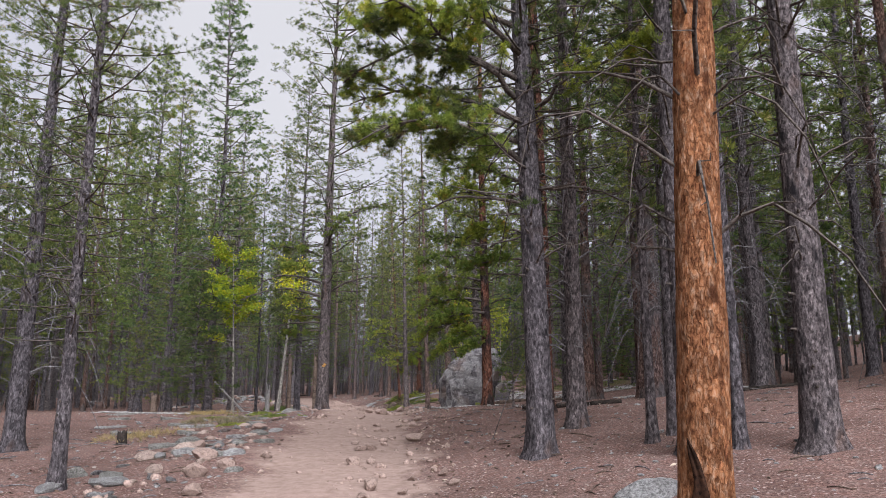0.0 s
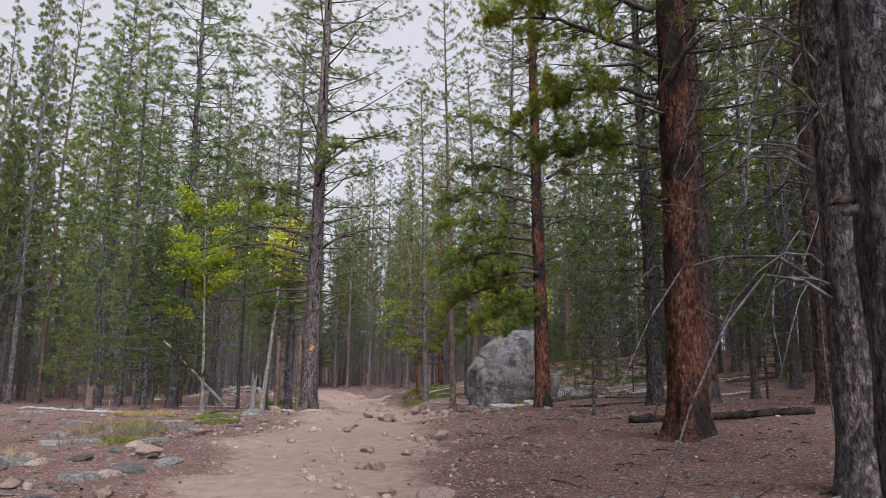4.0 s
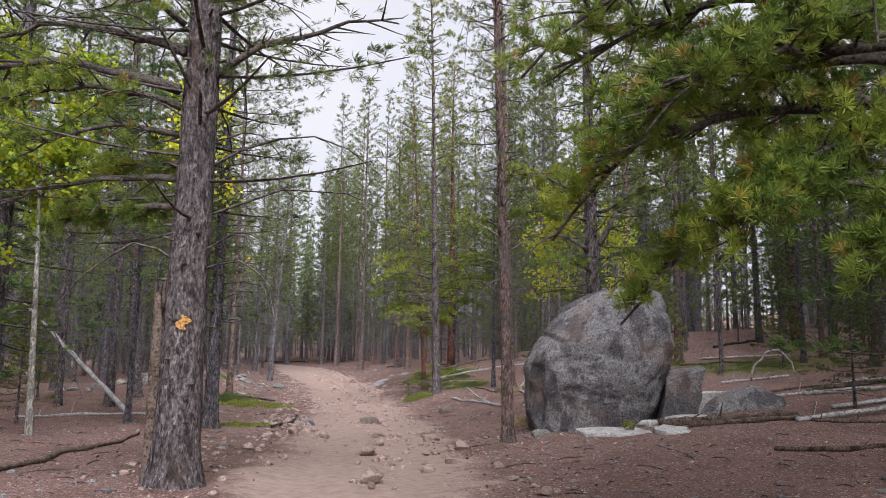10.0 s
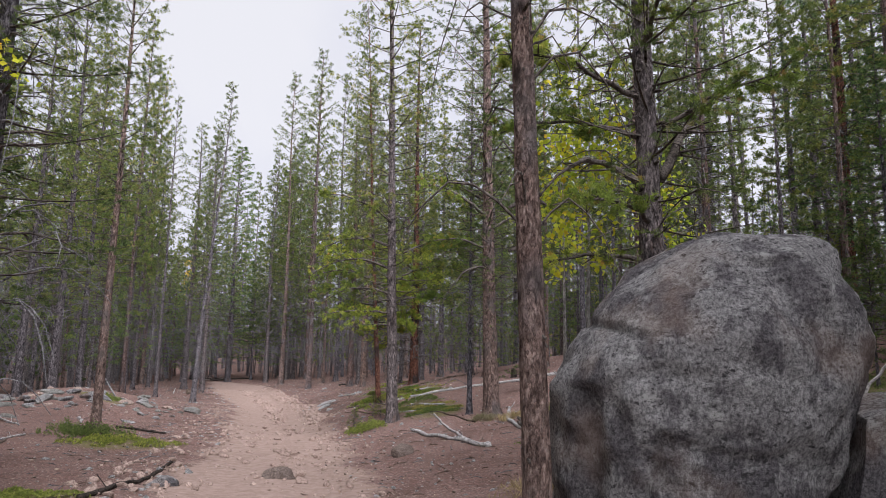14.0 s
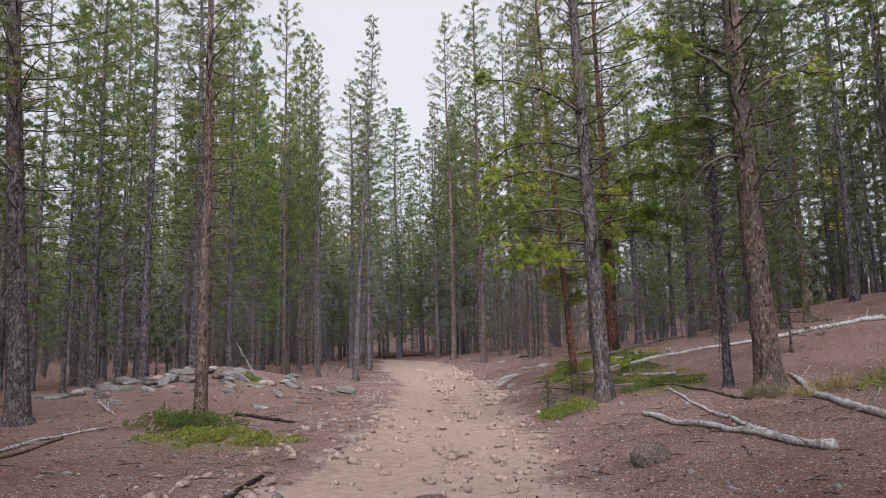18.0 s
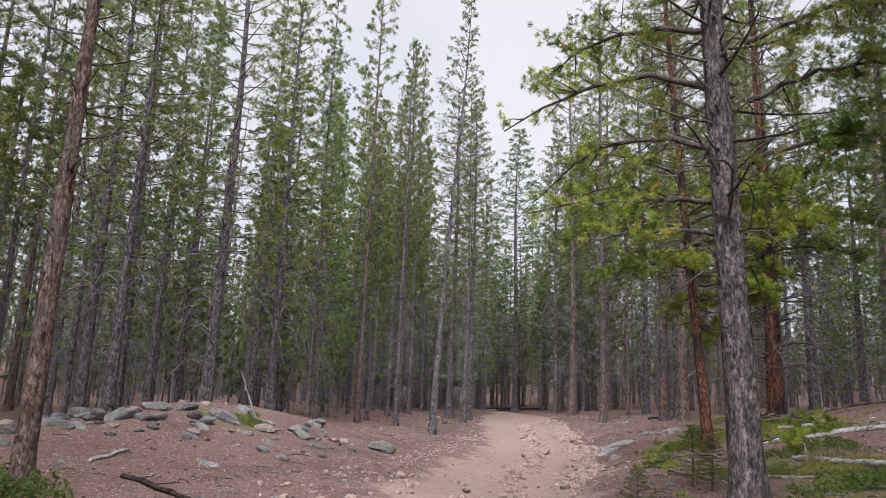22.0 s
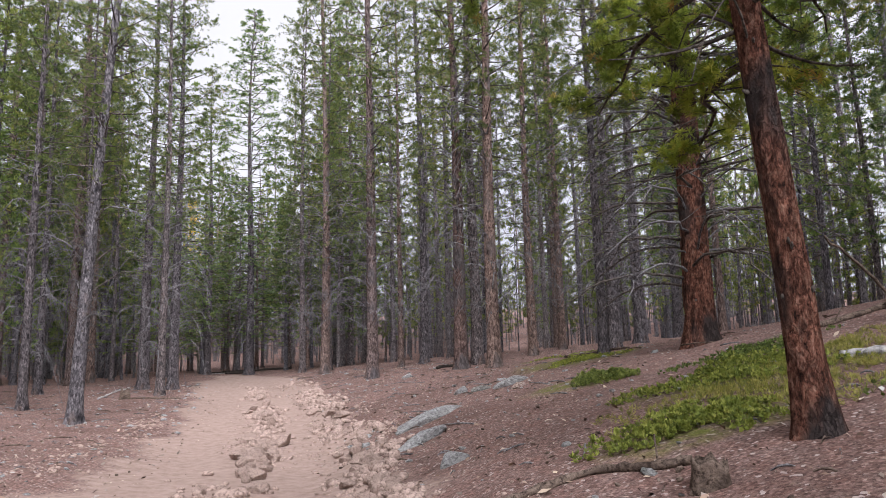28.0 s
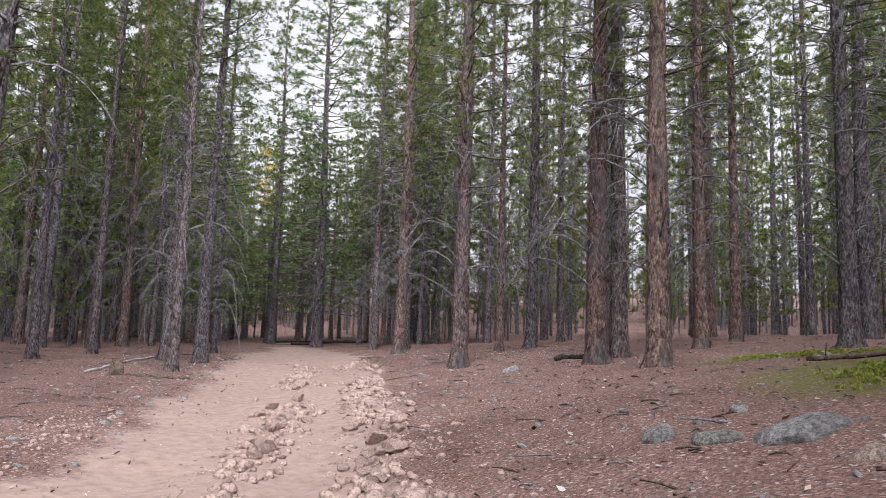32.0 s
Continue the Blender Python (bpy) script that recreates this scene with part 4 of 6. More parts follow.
def scatter_woods():
    rng = np.random.default_rng(77)
    spots = [(o.matrix_basis.translation.x, o.matrix_basis.translation.y) for o in scene.objects if o.parent is None and o.get("category") == "tree"]
    picked = []
    while len(picked) < 215:
        y = rng.uniform(0, 108)
        d = open_left(y) - abs(rng.normal(0, 6)) if rng.uniform() < 0.5 else open_right(y) + abs(rng.normal(0, 6))
        x = float(trail_x(y)) + d
        if y < 3 and abs(d) < 16 or any((x - a) ** 2 + (y - b) ** 2 < 2.9 for a, b in spots):
            continue
        spots.append((x, y))
        picked.append((x, y))
    trunks = {b: [trunk_mesh(900 + 7 * i + j, r, 18, THIN_BARK if b == "grey" else BARKS[b], 10, 18) for i, r in enumerate((0.11, 0.14, 0.18))] for j, b in enumerate(("grey", "red", "pink"))}
    for x, y in picked:
        bark = rng.choice(("grey", "grey", "grey", "grey", "pink", "pink", "red"))
        kind = rng.choice(("m", "m", "n", "n", "t"))
        crown, wood = {"m": MID_A, "n": MID_B, "t": MID_S}[kind]
        s = rng.uniform(0.4, 0.7) if y > 84 and abs(x - trail_x(y)) < 6 else rng.uniform(0.75, 1.25) if y < 42 else rng.uniform(0.95, 1.38)
        root = thing("spruce_tree" if kind == "t" else "pine_tree", at_land(x, y), ("conical green spruce" if kind == "t" else "slender lodgepole pine") + " with " + BARK_WORDS[bark] + " in the woods", "tree", "forest trees", rng.uniform(0, 6.28))
        part("trunk", trunks[bark][rng.integers(3)], root, m=Matrix.Diagonal((1, 1, s, 1)))
        wide = rng.uniform(0.85, 1.25)
        for name, data in (("crown", crown), ("branchwork", wood), ("dead_wood", DEAD[rng.integers(3)])):
            tagged(part(name, data, root), kind="stuff").matrix_basis = Matrix.Diagonal((wide, wide, 1.0 if name == "dead_wood" else s, 1))
    # the depth of the woods: stands of pines past counting
    woods = tagged(new("distant_woods_and_shade_stands"), "dense lodgepole pine woods closing the view, with unseen shading stands behind", "woods", kind="stuff")
    stands = [stand_meshes(300 + j) for j in range(6)]
    centres, tries = [], 0
    # five unseen stands added behind the walk's start to shade its ground
    for x, y in ((-7, -7.5), (0, -13), (-12.5, -3), (13, -11), (-15, -12)):
        m = Matrix.Translation(at_land(x, y)) @ Matrix.Rotation(x * 1.3, 4, "Z")
        for name, data in zip(("crowns", "trunks", "dead_wood"), stands[(int(x) + 20) % 6]):
            tagged(part(name, data, woods, m=m), kind="stuff")
    while len(centres) < 165 and tries < 20000:
        tries += 1
        y = rng.uniform(-8, 138)
        d = rng.uniform(-52, 52)
        x = float(trail_x(y)) + d
        if open_left(y) - 6.5 < d < open_right(y) + 6.5 and y < 103:
            continue
        if any((x - a) ** 2 + (y - b) ** 2 < 34 for a, b in centres):
            continue
        centres.append((x, y))
        m = Matrix.Translation(at_land(x, y)) @ Matrix.Rotation(rng.uniform(0, 6.28), 4, "Z") @ Matrix.Diagonal((1, rng.choice((-1.0, 1.0)), rng.uniform(0.85, 1.15), 1))
        for name, data in zip(("crowns", "trunks", "dead_wood"), stands[rng.integers(6)]):
            tagged(part(name, data, woods, m=m), kind="stuff")


scatter_woods()


# ---- the boulder ----
def boulder():
    rings, sides = 96, 150
    hs = [0, .12, .25, .45, .6, .75, .88, .96, 1.0]
    left = [.03, .0, -.02, .0, .06, .17, .30, .42, .56]
    right = [.80, .85, .90, .965, .995, .985, .955, .915, .86]
    deep = [.92, .96, 1.0, 1.0, .97, .88, .70, .48, .10]
    wid, dep, tall = 2.95, 2.6, 2.9
    verts = []
    for i in range(rings):
        u = i / (rings - 1)
        h = math.sin(u * math.pi / 2) ** 0.9 if u > 0 else 0
        lo, hi, dd = np.interp(h, hs, left), np.interp(h, hs, right), np.interp(h, hs, deep)
        shrink = 1.0 if i < rings - 1 else 0.02
        for j in range(sides):
            w = 2 * math.pi * j / sides
            cx, sy = math.cos(w), math.sin(w)
            cx, sy = math.copysign(abs(cx) ** 0.85, cx), math.copysign(abs(sy) ** 0.85, sy)
            p = Vector(((lo + hi) / 2 * wid + (hi - lo) / 2 * wid * cx * shrink, dd * dep / 2 * sy * shrink, h * tall - 0.12))
            n = Vector((cx, sy, 0.4 * h)).normalized()
            q = p * 1.0
            k = 0.11 * noise.noise(q * 0.9) + 0.07 * noise.noise(q * 2.1 + Vector((5, 0, 0))) + 0.035 * noise.noise(q * 5) + 0.016 * noise.noise(q * 12)
            k += 0.05 - 0.16 * max(0.0, 0.22 - abs(noise.noise(q * 1.5 + Vector((9, 4, 1))))) - 0.10 * max(0.0, 0.18 - abs(noise.noise(q * 3.1 + Vector((2, 7, 5)))))
            if sy < 0.3:
                gx = 0.62 + 0.30 * max(0.0, p.z - 0.1)
                k -= 0.075 * math.exp(-((p.x - gx) / 0.035) ** 2) * (0.05 < p.z < 0.75)
                k -= 0.05 * math.exp(-((p.z - 0.72 - 0.10 * math.sin(3 * p.x)) / 0.04) ** 2) * (0.8 < p.x < 1.9)
                k -= 0.06 * math.exp(-((p.z - 2.35) / 0.05) ** 2) * math.exp(-((p.x - 1.85) / 0.2) ** 2)
                k -= 0.06 * math.exp(-((p.z - 1.75 + 0.5 * (p.x - 0.5)) / 0.05) ** 2) * (0.1 < p.x < 0.75)
                k += 0.10 * math.exp(-((p.x - 1.55) / 0.55) ** 2 - ((p.z - 1.35) / 0.6) ** 2)
                k -= 0.10 * math.exp(-((p.x - 0.22) / 0.10) ** 2) * (p.z < 1.2)
            verts.append(p + n * k)
    faces = [(i * sides + j, i * sides + (j + 1) % sides, (i + 1) * sides + (j + 1) % sides, (i + 1) * sides + j) for i in range(rings - 1) for j in range(sides)]
    faces.append(tuple((rings - 1) * sides + j for j in range(sides)))
    ob = new("boulder", mesh_from("boulder", verts, faces, GRANITE, True))
    ob.matrix_basis = Matrix.Translation((-0.10, 35.0, float(land(1.0, 34.6)) - 0.02)) @ Matrix.Rotation(radians(-7), 4, "Z")
    tagged(ob, "huge rounded grey granite boulder streaked with lichen beside the trail", "boulder")


boulder()


def rock(x, y, size, mat, seed, label, name="rock", turn=0.0, tilt=0.0, sink=0.35, level=3, cuts=7, group=""):
    ob = new(name, rock_mesh(name, seed, size, mat, level, cuts))
    slope = Vector((float(land(x - 0.3, y) - land(x + 0.3, y)) / 0.6, float(land(x, y - 0.3) - land(x, y + 0.3)) / 0.6, 1)).normalized()
    ob.matrix_basis = Matrix.Translation(at_land(x, y, size[2] * (0.68 - 2 * sink))) @ Vector((0, 0, 1)).rotation_difference(slope).to_matrix().to_4x4() @ Matrix.Rotation(turn, 4, "Z") @ Matrix.Rotation(tilt, 4, "Y")
    return tagged(ob, label, "rock", group)


def log(pts, r0, r1, mat, seed, label, stubs=4, lift=0.75, name="fallen_log"):
    """A fallen trunk lying along points on the ground, with broken branch stubs."""
    rng = np.random.default_rng(seed)
    pts = np.array(pts, float)
    s = np.linspace(0, 1, 26)
    k = np.linspace(0, 1, len(pts))
    x, y = np.interp(s, k, pts[:, 0]), np.interp(s, k, pts[:, 1])
    for _ in range(3 if len(pts) > 2 else 0):
        x[1:-1], y[1:-1] = (x[:-2] + 2 * x[1:-1] + x[2:]) / 4, (y[:-2] + 2 * y[1:-1] + y[2:]) / 4
    wob = np.cumsum(rng.normal(0, r0 * 0.22, (26, 2)), 0)
    x, y = x + wob[:, 0], y + wob[:, 1]
    r0, r1 = 0.5 * r0, 0.5 * r1
    rad = np.linspace(r0, r1, 26) * (1 + rng.normal(0, 0.10, 26))
    z = land(x, y)
    z = np.maximum(z, np.linspace(z[0], z[-1], 26)) if len(pts) == 2 else z
    c = np.stack([x, y, z + rad * lift], 1)
    o = c[13].copy()
    body = Shape()
    body.tube(c - o, rad, 12)
    body.v[-1] = body.v[-1] + rng.normal(0, 0.09 * r0, body.v[-1].shape)
    root = new(name, body.mesh(name, mat))
    root.matrix_basis = Matrix.Translation(o)
    tagged(root, label, "log", "fallen logs")
    along = (c[-1] - c[0]) / np.linalg.norm(c[-1] - c[0])
    for i in range(stubs):
        q = rng.integers(2, 24)
        d = rng.normal(0, 1, 3)
        d[2] = abs(d[2])
        d = d - along * d.dot(along) + along * 0.4
        d /= np.linalg.norm(d)
        b = Shape()
        b.tube(np.array((c[q] - o, c[q] - o + d * rad[q] * 2, c[q] - o + d * (rad[q] * 2 + rng.uniform(0.05, 0.3)))), (rad[q] * 0.3, rad[q] * 0.22, 0.006), 5)
        part("branch_stub", b.mesh("branch_stub", mat), root)
    return root


# rocks leaning on and lying before the boulder
def rough_block(name, corners, mat, seed, place, turn, label, cuts=7, rough=0.05):
    """A split block of stone: eight corners, broken faces, worn edges."""
    bm = bmesh.new()
    q = [bm.verts.new(c) for c in corners]
    for f in ((3, 2, 1, 0), (4, 5, 6, 7), (0, 1, 5, 4), (1, 2, 6, 5), (2, 3, 7, 6), (3, 0, 4, 7)):
        bm.faces.new([q[i] for i in f])
    bmesh.ops.subdivide_edges(bm, edges=bm.edges[:], cuts=cuts, use_grid_fill=True)
    bmesh.ops.triangulate(bm, faces=bm.faces[:])
    off = Vector((seed, 3 * seed, 0))
    for v in bm.verts:
        v.co += rough * Vector((noise.noise(v.co * 2.6 + off), noise.noise(v.co * 2.6 - off), noise.noise(v.co * 2.6 + off * 2))) + 0.35 * rough * Vector((noise.noise(v.co * 9 + off), noise.noise(v.co * 9 - off), noise.noise(v.co * 9 + off * 2)))
    me = bpy.data.meshes.new(name)
    bm.to_mesh(me)
    bm.free()
    me.materials.append(mat)
    ob = new(name, me)
    ob.matrix_basis = Matrix.Translation(place) @ Matrix.Rotation(turn, 4, "Z")
    return tagged(ob, label, "rock")


def flat_slab(x, y, rx, ry, thick, mat, seed, label, turn=0.0, tilt=(0.0, 0.0)):
    """A flat broken plate of stone with an irregular outline."""
    rng = np.random.default_rng(seed)
    bm = bmesh.new()
    k = 9
    w = (np.arange(k) + rng.uniform(-0.3, 0.3, k)) * 2 * np.pi / k
    r = rng.uniform(0.72, 1.1, k)
    base = bm.faces.new([bm.verts.new((rx * a * math.cos(b), ry * a * math.sin(b), -0.06)) for a, b in zip(r, w)])
    top = bmesh.ops.extrude_face_region(bm, geom=[base])
    bmesh.ops.translate(bm, verts=[g for g in top["geom"] if isinstance(g, bmesh.types.BMVert)], vec=(0, 0, thick + 0.06))
    bmesh.ops.bevel(bm, geom=bm.edges[:], offset=0.014, segments=1, affect="EDGES")
    bmesh.ops.triangulate(bm, faces=bm.faces[:])
    bmesh.ops.subdivide_edges(bm, edges=[e for e in bm.edges if e.calc_length() > 0.15], cuts=2)
    bmesh.ops.triangulate(bm, faces=bm.faces[:])
    bmesh.ops.recalc_face_normals(bm, faces=bm.faces[:])
    off = Vector((seed, 0, 0))
    for v in bm.verts:
        v.co.z += 0.03 * noise.noise(v.co * 4 + off) + tilt[0] * v.co.x + tilt[1] * v.co.y
    me = bpy.data.meshes.new("stone_slab")
    bm.to_mesh(me)
    bm.free()
    me.materials.append(mat)
    ob = new("stone_slab", me)
    ob.matrix_basis = Matrix.Translation(at_land(x, y)) @ Matrix.Rotation(turn, 4, "Z")
    return tagged(ob, label, "rock slab")


rough_block("rock_slab", [(0, -.35, -.15), (.66, -.38, -.15), (.72, .35, -.15), (.02, .36, -.15), (.2, -.30, .80), (.92, -.24, 1.02), (.95, .34, 1.08), (.24, .36, .92)], GRANITE, 4, at_land(2.34, 34.15), radians(-6), "upright split granite slab leaning beside the boulder")
rock(4.25, 34.6, (0.85, 0.55, 0.45), GRANITE, 42, "low dark granite rock beside the boulder", "rock", 0.2, 0.0, 0.3, 4)
flat_slab(3.55, 35.3, 0.65, 0.5, 0.42, WHITE_STONE, 43, "flat topped pale granite slab behind the split rock", 0.3, (0.06, -0.05))
flat_slab(1.35, 33.05, 0.78, 0.42, 0.045, WHITE_STONE, 44, "broken pale stone slab lying flat before the boulder", 0.1, (0.02, 0.06))
flat_slab(2.35, 32.75, 0.5, 0.4, 0.04, WHITE_STONE, 45, "thin white stone slab on the forest floor", 0.5, (0.0, 0.08))
flat_slab(3.15, 33.45, 0.85, 0.34, 0.05, WHITE_STONE, 46, "long pale stone slab under the fallen logs", -0.15, (0.0, 0.08))
rock(2.05, 33.45, (0.24, 0.17, 0.12), WHITE_STONE, 47, "smooth pale rounded stone", "rock", 0.0, 0.0, 0.25)
rock(0.0, 33.55, (0.22, 0.18, 0.14), MOSSY_STONE, 48, "small grey stone at the boulder's foot")

# ---- rocks by the trail ----
rock(-4.17, 41.0, (0.36, 0.26, 0.20), BROWN_STONE, 51, "dusty rounded stone half buried in the trail", turn=0.3)
rock(-1.98, 43.3, (0.36, 0.22, 0.26), BROWN_STONE, 52, "pointed brownish rock at the trail's edge", turn=0.5, tilt=-0.3)
rock(-5.75, 39.5, (0.30, 0.24, 0.17), GRANITE, 53, "grey lichen-spotted stone beside a dark log", turn=0.9)
rock(-6.15, 62.05, (0.66, 0.27, 0.14), PALE_STONE, 54, "long low lichen-covered stone slab in the needle litter", "rock_slab", radians(48), 0.0, 0.3, 4)
rock(-6.05, 60.3, (0.40, 0.13, 0.12), PALE_STONE, 55, "narrow pale stone on the bank", turn=0.7)
rock(-5.0, 64.0, (0.36, 0.22, 0.10), PALE_STONE, 56, "flat greenish-grey lichen-covered stone", "rock_slab", 0.4, 0.0, 0.3, 4)
rock(-5.45, 64.2, (0.20, 0.14, 0.09), MOSSY_STONE, 57, "small flat grey stone")
rock(-5.85, 64.5, (0.16, 0.14, 0.14), PALE_STONE, 58, "small upright pale stone")
rock(-7.7, 72.1, (0.19, 0.15, 0.12), PALE_STONE, 59, "small white stone near the tree line")
rock(-4.85, 63.2, (0.14, 0.12, 0.09), TAN_STONE, 60, "small tan stone in the litter")
rock(-5.6, 58.7, (0.15, 0.14, 0.12), PALE_STONE, 61, "small pale stone by the rutted bank")
rock(-4.0, 25.5, (0.42, 0.28, 0.13), TAN_STONE, 62, "flat tan rock among pine roots", turn=0.2)
rock(0.6, 26.4, (0.20, 0.15, 0.11), GRANITE, 63, "small grey rock on brown litter")
rock(1.95, 7.05, (0.38, 0.30, 0.16), PALE_STONE, 64, "pale flat rock at the foot of the orange pine", turn=0.5)
rock(-5.2, 10.4, (0.20, 0.17, 0.14), MOSSY_STONE, 65, "mossy green-grey stone by a thin pine")
rng_rock = np.random.default_rng(8)
for i, (cx, cy) in enumerate([(-4.1, 12.3), (-3.7, 13.2), (-4.5, 12.9), (-3.3, 11.6), (-2.9, 10.2), (-4.0, 15.2), (-3.6, 15.8), (-4.9, 14.2), (-5.3, 16.1), (-6.3, 24.1), (-5.1, 23.9), (-4.7, 17.5), (-5.9, 18.6), (-6.9, 21.0)]):
    k = rng_rock.uniform(0.14, 0.34)
    rock(cx, cy, (k, k * 0.75, k * 0.45), (PALE_STONE, MOSSY_STONE, TAN_STONE)[i % 3], 70 + i, "weathered flat stone in a strip of rubble beside the trail", turn=rng_rock.uniform(0, 3), group="rubble stones")
for i, (cx, cy, k) in enumerate([(-15.2, 51.4, .42), (-13.4, 54.3, .5), (-14.9, 53.6, .45), (-14.3, 51.2, .3), (-12.2, 55.5, .35), (-16.5, 54.0, .45), (-13.0, 57.2, .35), (-11.2, 51.3, .3), (-14.0, 49.5, .3), (-17.5, 51.0, .4), (-14.2, 52.6, .35), (-13.1, 53.2, .28), (-15.8, 52.6, .3), (-12.7, 52.4, .25), (-16.3, 50.3, .35), (-14.0, 55.6, .4), (-11.9, 53.9, .22), (-15.0, 50.2, .26)]):
    rock(cx, cy, (k, k * 0.6, k * 0.3), (MOSSY_STONE, GRANITE, MOSSY_STONE, PALE_STONE)[i % 4], 90 + i, "flat lichen-covered outcrop slab on the low rocky mound", "rock_slab", rng_rock.uniform(-0.5, 0.6), 0.08, 0.3, 3, group="mound slabs")

rubble = [rock_mesh("rock", 430 + i, (1, 0.7, 0.4), (MOSSY_STONE, PALE_STONE, TAN_STONE, GRANITE)[i % 4], 2, 10, 0.25) for i in range(8)]
for i in range(150):
    if i < 95:
        u = rng_rock.uniform(0, 1)
        x, y = -17.5 + 6.3 * u + rng_rock.normal(0, 0.9), 50.0 + 5.5 * u + rng_rock.normal(0, 1.3)
        k = min(0.55, 0.10 + rng_rock.exponential(0.11))
        words, group = "flat weathered stone among the rubble of the low mound", "mound rubble"
    else:
        y = rng_rock.uniform(8.5, 18)
        x = float(trail_x(y)) - 1.9 - abs(rng_rock.normal(0, 0.9))
        k = 0.07 + min(0.2, rng_rock.exponential(0.06))
        words, group = "pale angular stone in a strip of rubble beside the trail", "rubble stones"
    ob = new("rock", rubble[rng_rock.integers(8)])
    ob.matrix_basis = Matrix.Translation(at_land(x, y, 0.12 * k)) @ Euler(rng_rock.uniform(-0.25, 0.25, 3)).to_matrix().to_4x4() @ Matrix.Rotation(rng_rock.uniform(0, 6.28), 4, "Z") @ Matrix.Diagonal((k, k, k, 1))
    tagged(ob, words, "rock", group)

for i, (cx, cy, k) in enumerate([(-3.6, 11.6, .34), (-4.3, 12.6, .42), (-3.3, 13.3, .26), (-5.2, 13.8, .4), (-4.2, 15.2, .34), (-5.6, 16.4, .46), (-4.5, 17.6, .3), (-6.3, 18.6, .42), (-5.2, 20.2, .34), (-7.4, 20.8, .5), (-6.4, 22.6, .36), (-8.6, 23.0, .46), (-7.6, 17.4, .4), (-9.6, 21.0, .44), (-10.8, 24.4, .5), (-12.2, 27.6, .55), (-12.8, 31.8, .6), (-13.6, 33.0, .5)]):
    flat_slab(cx, cy, k, k * 0.62, 0.05, (MOSSY_STONE, PALE_STONE, MOSSY_STONE)[i % 3], 150 + i, "flat weathered stone slab sunk in the stony clearing", 0.4 * math.sin(i * 2.1), (0.05 * math.sin(i), 0.05 * math.cos(2 * i)))

# ---- fallen logs ----
PALE_LOG, GREY_LOG, DARK_LOG, BROWN_LOG = "long bleached grey fallen log with broken stubs", "weathered grey fallen log on the litter", "dark rotten fallen log", "brown bark-covered fallen pole"
log([(-3.0, 55.6), (2.4, 54.9), (7.3, 53.7)], 0.085, 0.15, LOG_GREY, 1, PALE_LOG, 9)
log([(-1.85, 47.2), (-1.1, 44.8), (-0.2, 42.6)], 0.085, 0.11, LOG_GREY, 2, GREY_LOG, 3)
log([(-1.25, 49.7), (-0.85, 46.4), (-0.45, 43.4)], 0.05, 0.075, LOG_GREY, 3, GREY_LOG, 3)
log([(-1.7, 52.6), (-0.9, 49.8), (-0.1, 46.9)], 0.045, 0.055, LOG_BROWN, 4, BROWN_LOG, 3)
log([(1.05, 49.2), (0.7, 46.5), (1.1, 43.9)], 0.08, 0.12, LOG_GREY, 5, "forked weathered grey log with a rotten end", 4)
log([(0.85, 45.4), (0.95, 44.3), (0.75, 43.3)], 0.07, 0.05, LOG_GREY, 6, "short grey fork of a fallen log", 1)
log([(2.0, 43.9), (1.5, 42.9), (0.5, 41.5)], 0.05, 0.08, LOG_GREY, 7, "curved grey dead branch on the litter", 2)
log([(3.1, 50.0), (4.5, 44.5)], 0.075, 0.10, LOG_GREY, 8, GREY_LOG, 3)
log([(4.2, 51.0), (5.3, 45.7)], 0.08, 0.12, LOG_GREY, 9, GREY_LOG, 4)
log([(4.9, 49.8), (4.7, 44.2)], 0.11, 0.13, LOG_BROWN, 10, "thick brown fallen log with a broken end", 2)
log([(2.6, 44.6), (2.35, 43.4)], 0.06, 0.05, LOG_GREY, 11, GREY_LOG, 1)
log([(2.1, 43.2), (3.3, 42.9)], 0.045, 0.04, LOG_BROWN, 12, BROWN_LOG, 2)
log([(7.3, 49.0), (9.5, 47.5)], 0.10, 0.09, LOG_BROWN, 13, BROWN_LOG, 2)
log([(9.9, 52.5), (12.3, 53.2)], 0.12, 0.10, LOG_DARK, 14, DARK_LOG, 2)
log([(8.6, 50.3), (11.8, 49.2)], 0.09, 0.07, LOG_GREY, 15, GREY_LOG, 2)
log([(-15.0, 31.0), (-8.6, 26.4)], 0.09, 0.07, LOG_GREY, 16, GREY_LOG, 3)
log([(-13.2, 29.6), (-9.8, 27.0)], 0.07, 0.06, LOG_GREY, 48, GREY_LOG, 2)
log([(-6.95, 26.2), (-7.3, 30.0), (-7.7, 34.2)], 0.11, 0.06, LOG_BROWN, 17, "long brown fallen trunk lying by the clearing", 4)
log([(1.95, 17.65), (4.2, 17.1)], 0.11, 0.10, LOG_DARK, 18, "thick charred-looking dark fallen log", 2)
log([(2.2, 33.35), (4.6, 32.9)], 0.15, 0.11, LOG_BROWN, 19, "brown fallen branch among stone slabs", 3)
log([(2.6, 32.9), (5.9, 32.2)], 0.10, 0.07, LOG_BROWN, 20, BROWN_LOG, 3)
log([(6.4, 41.8), (8.6, 41.9)], 0.08, 0.06, LOG_GREY, 21, GREY_LOG, 4)
log([(3.9, 36.4), (5.6, 37.2)], 0.09, 0.08, LOG_BROWN, 22, BROWN_LOG, 2)
log([(3.0, 30.4), (7.6, 29.8)], 0.08, 0.06, LOG_BROWN, 23, BROWN_LOG, 3)
log([(4.2, 32.3), (8.8, 33.6)], 0.10, 0.07, LOG_GREY, 24, GREY_LOG, 3)
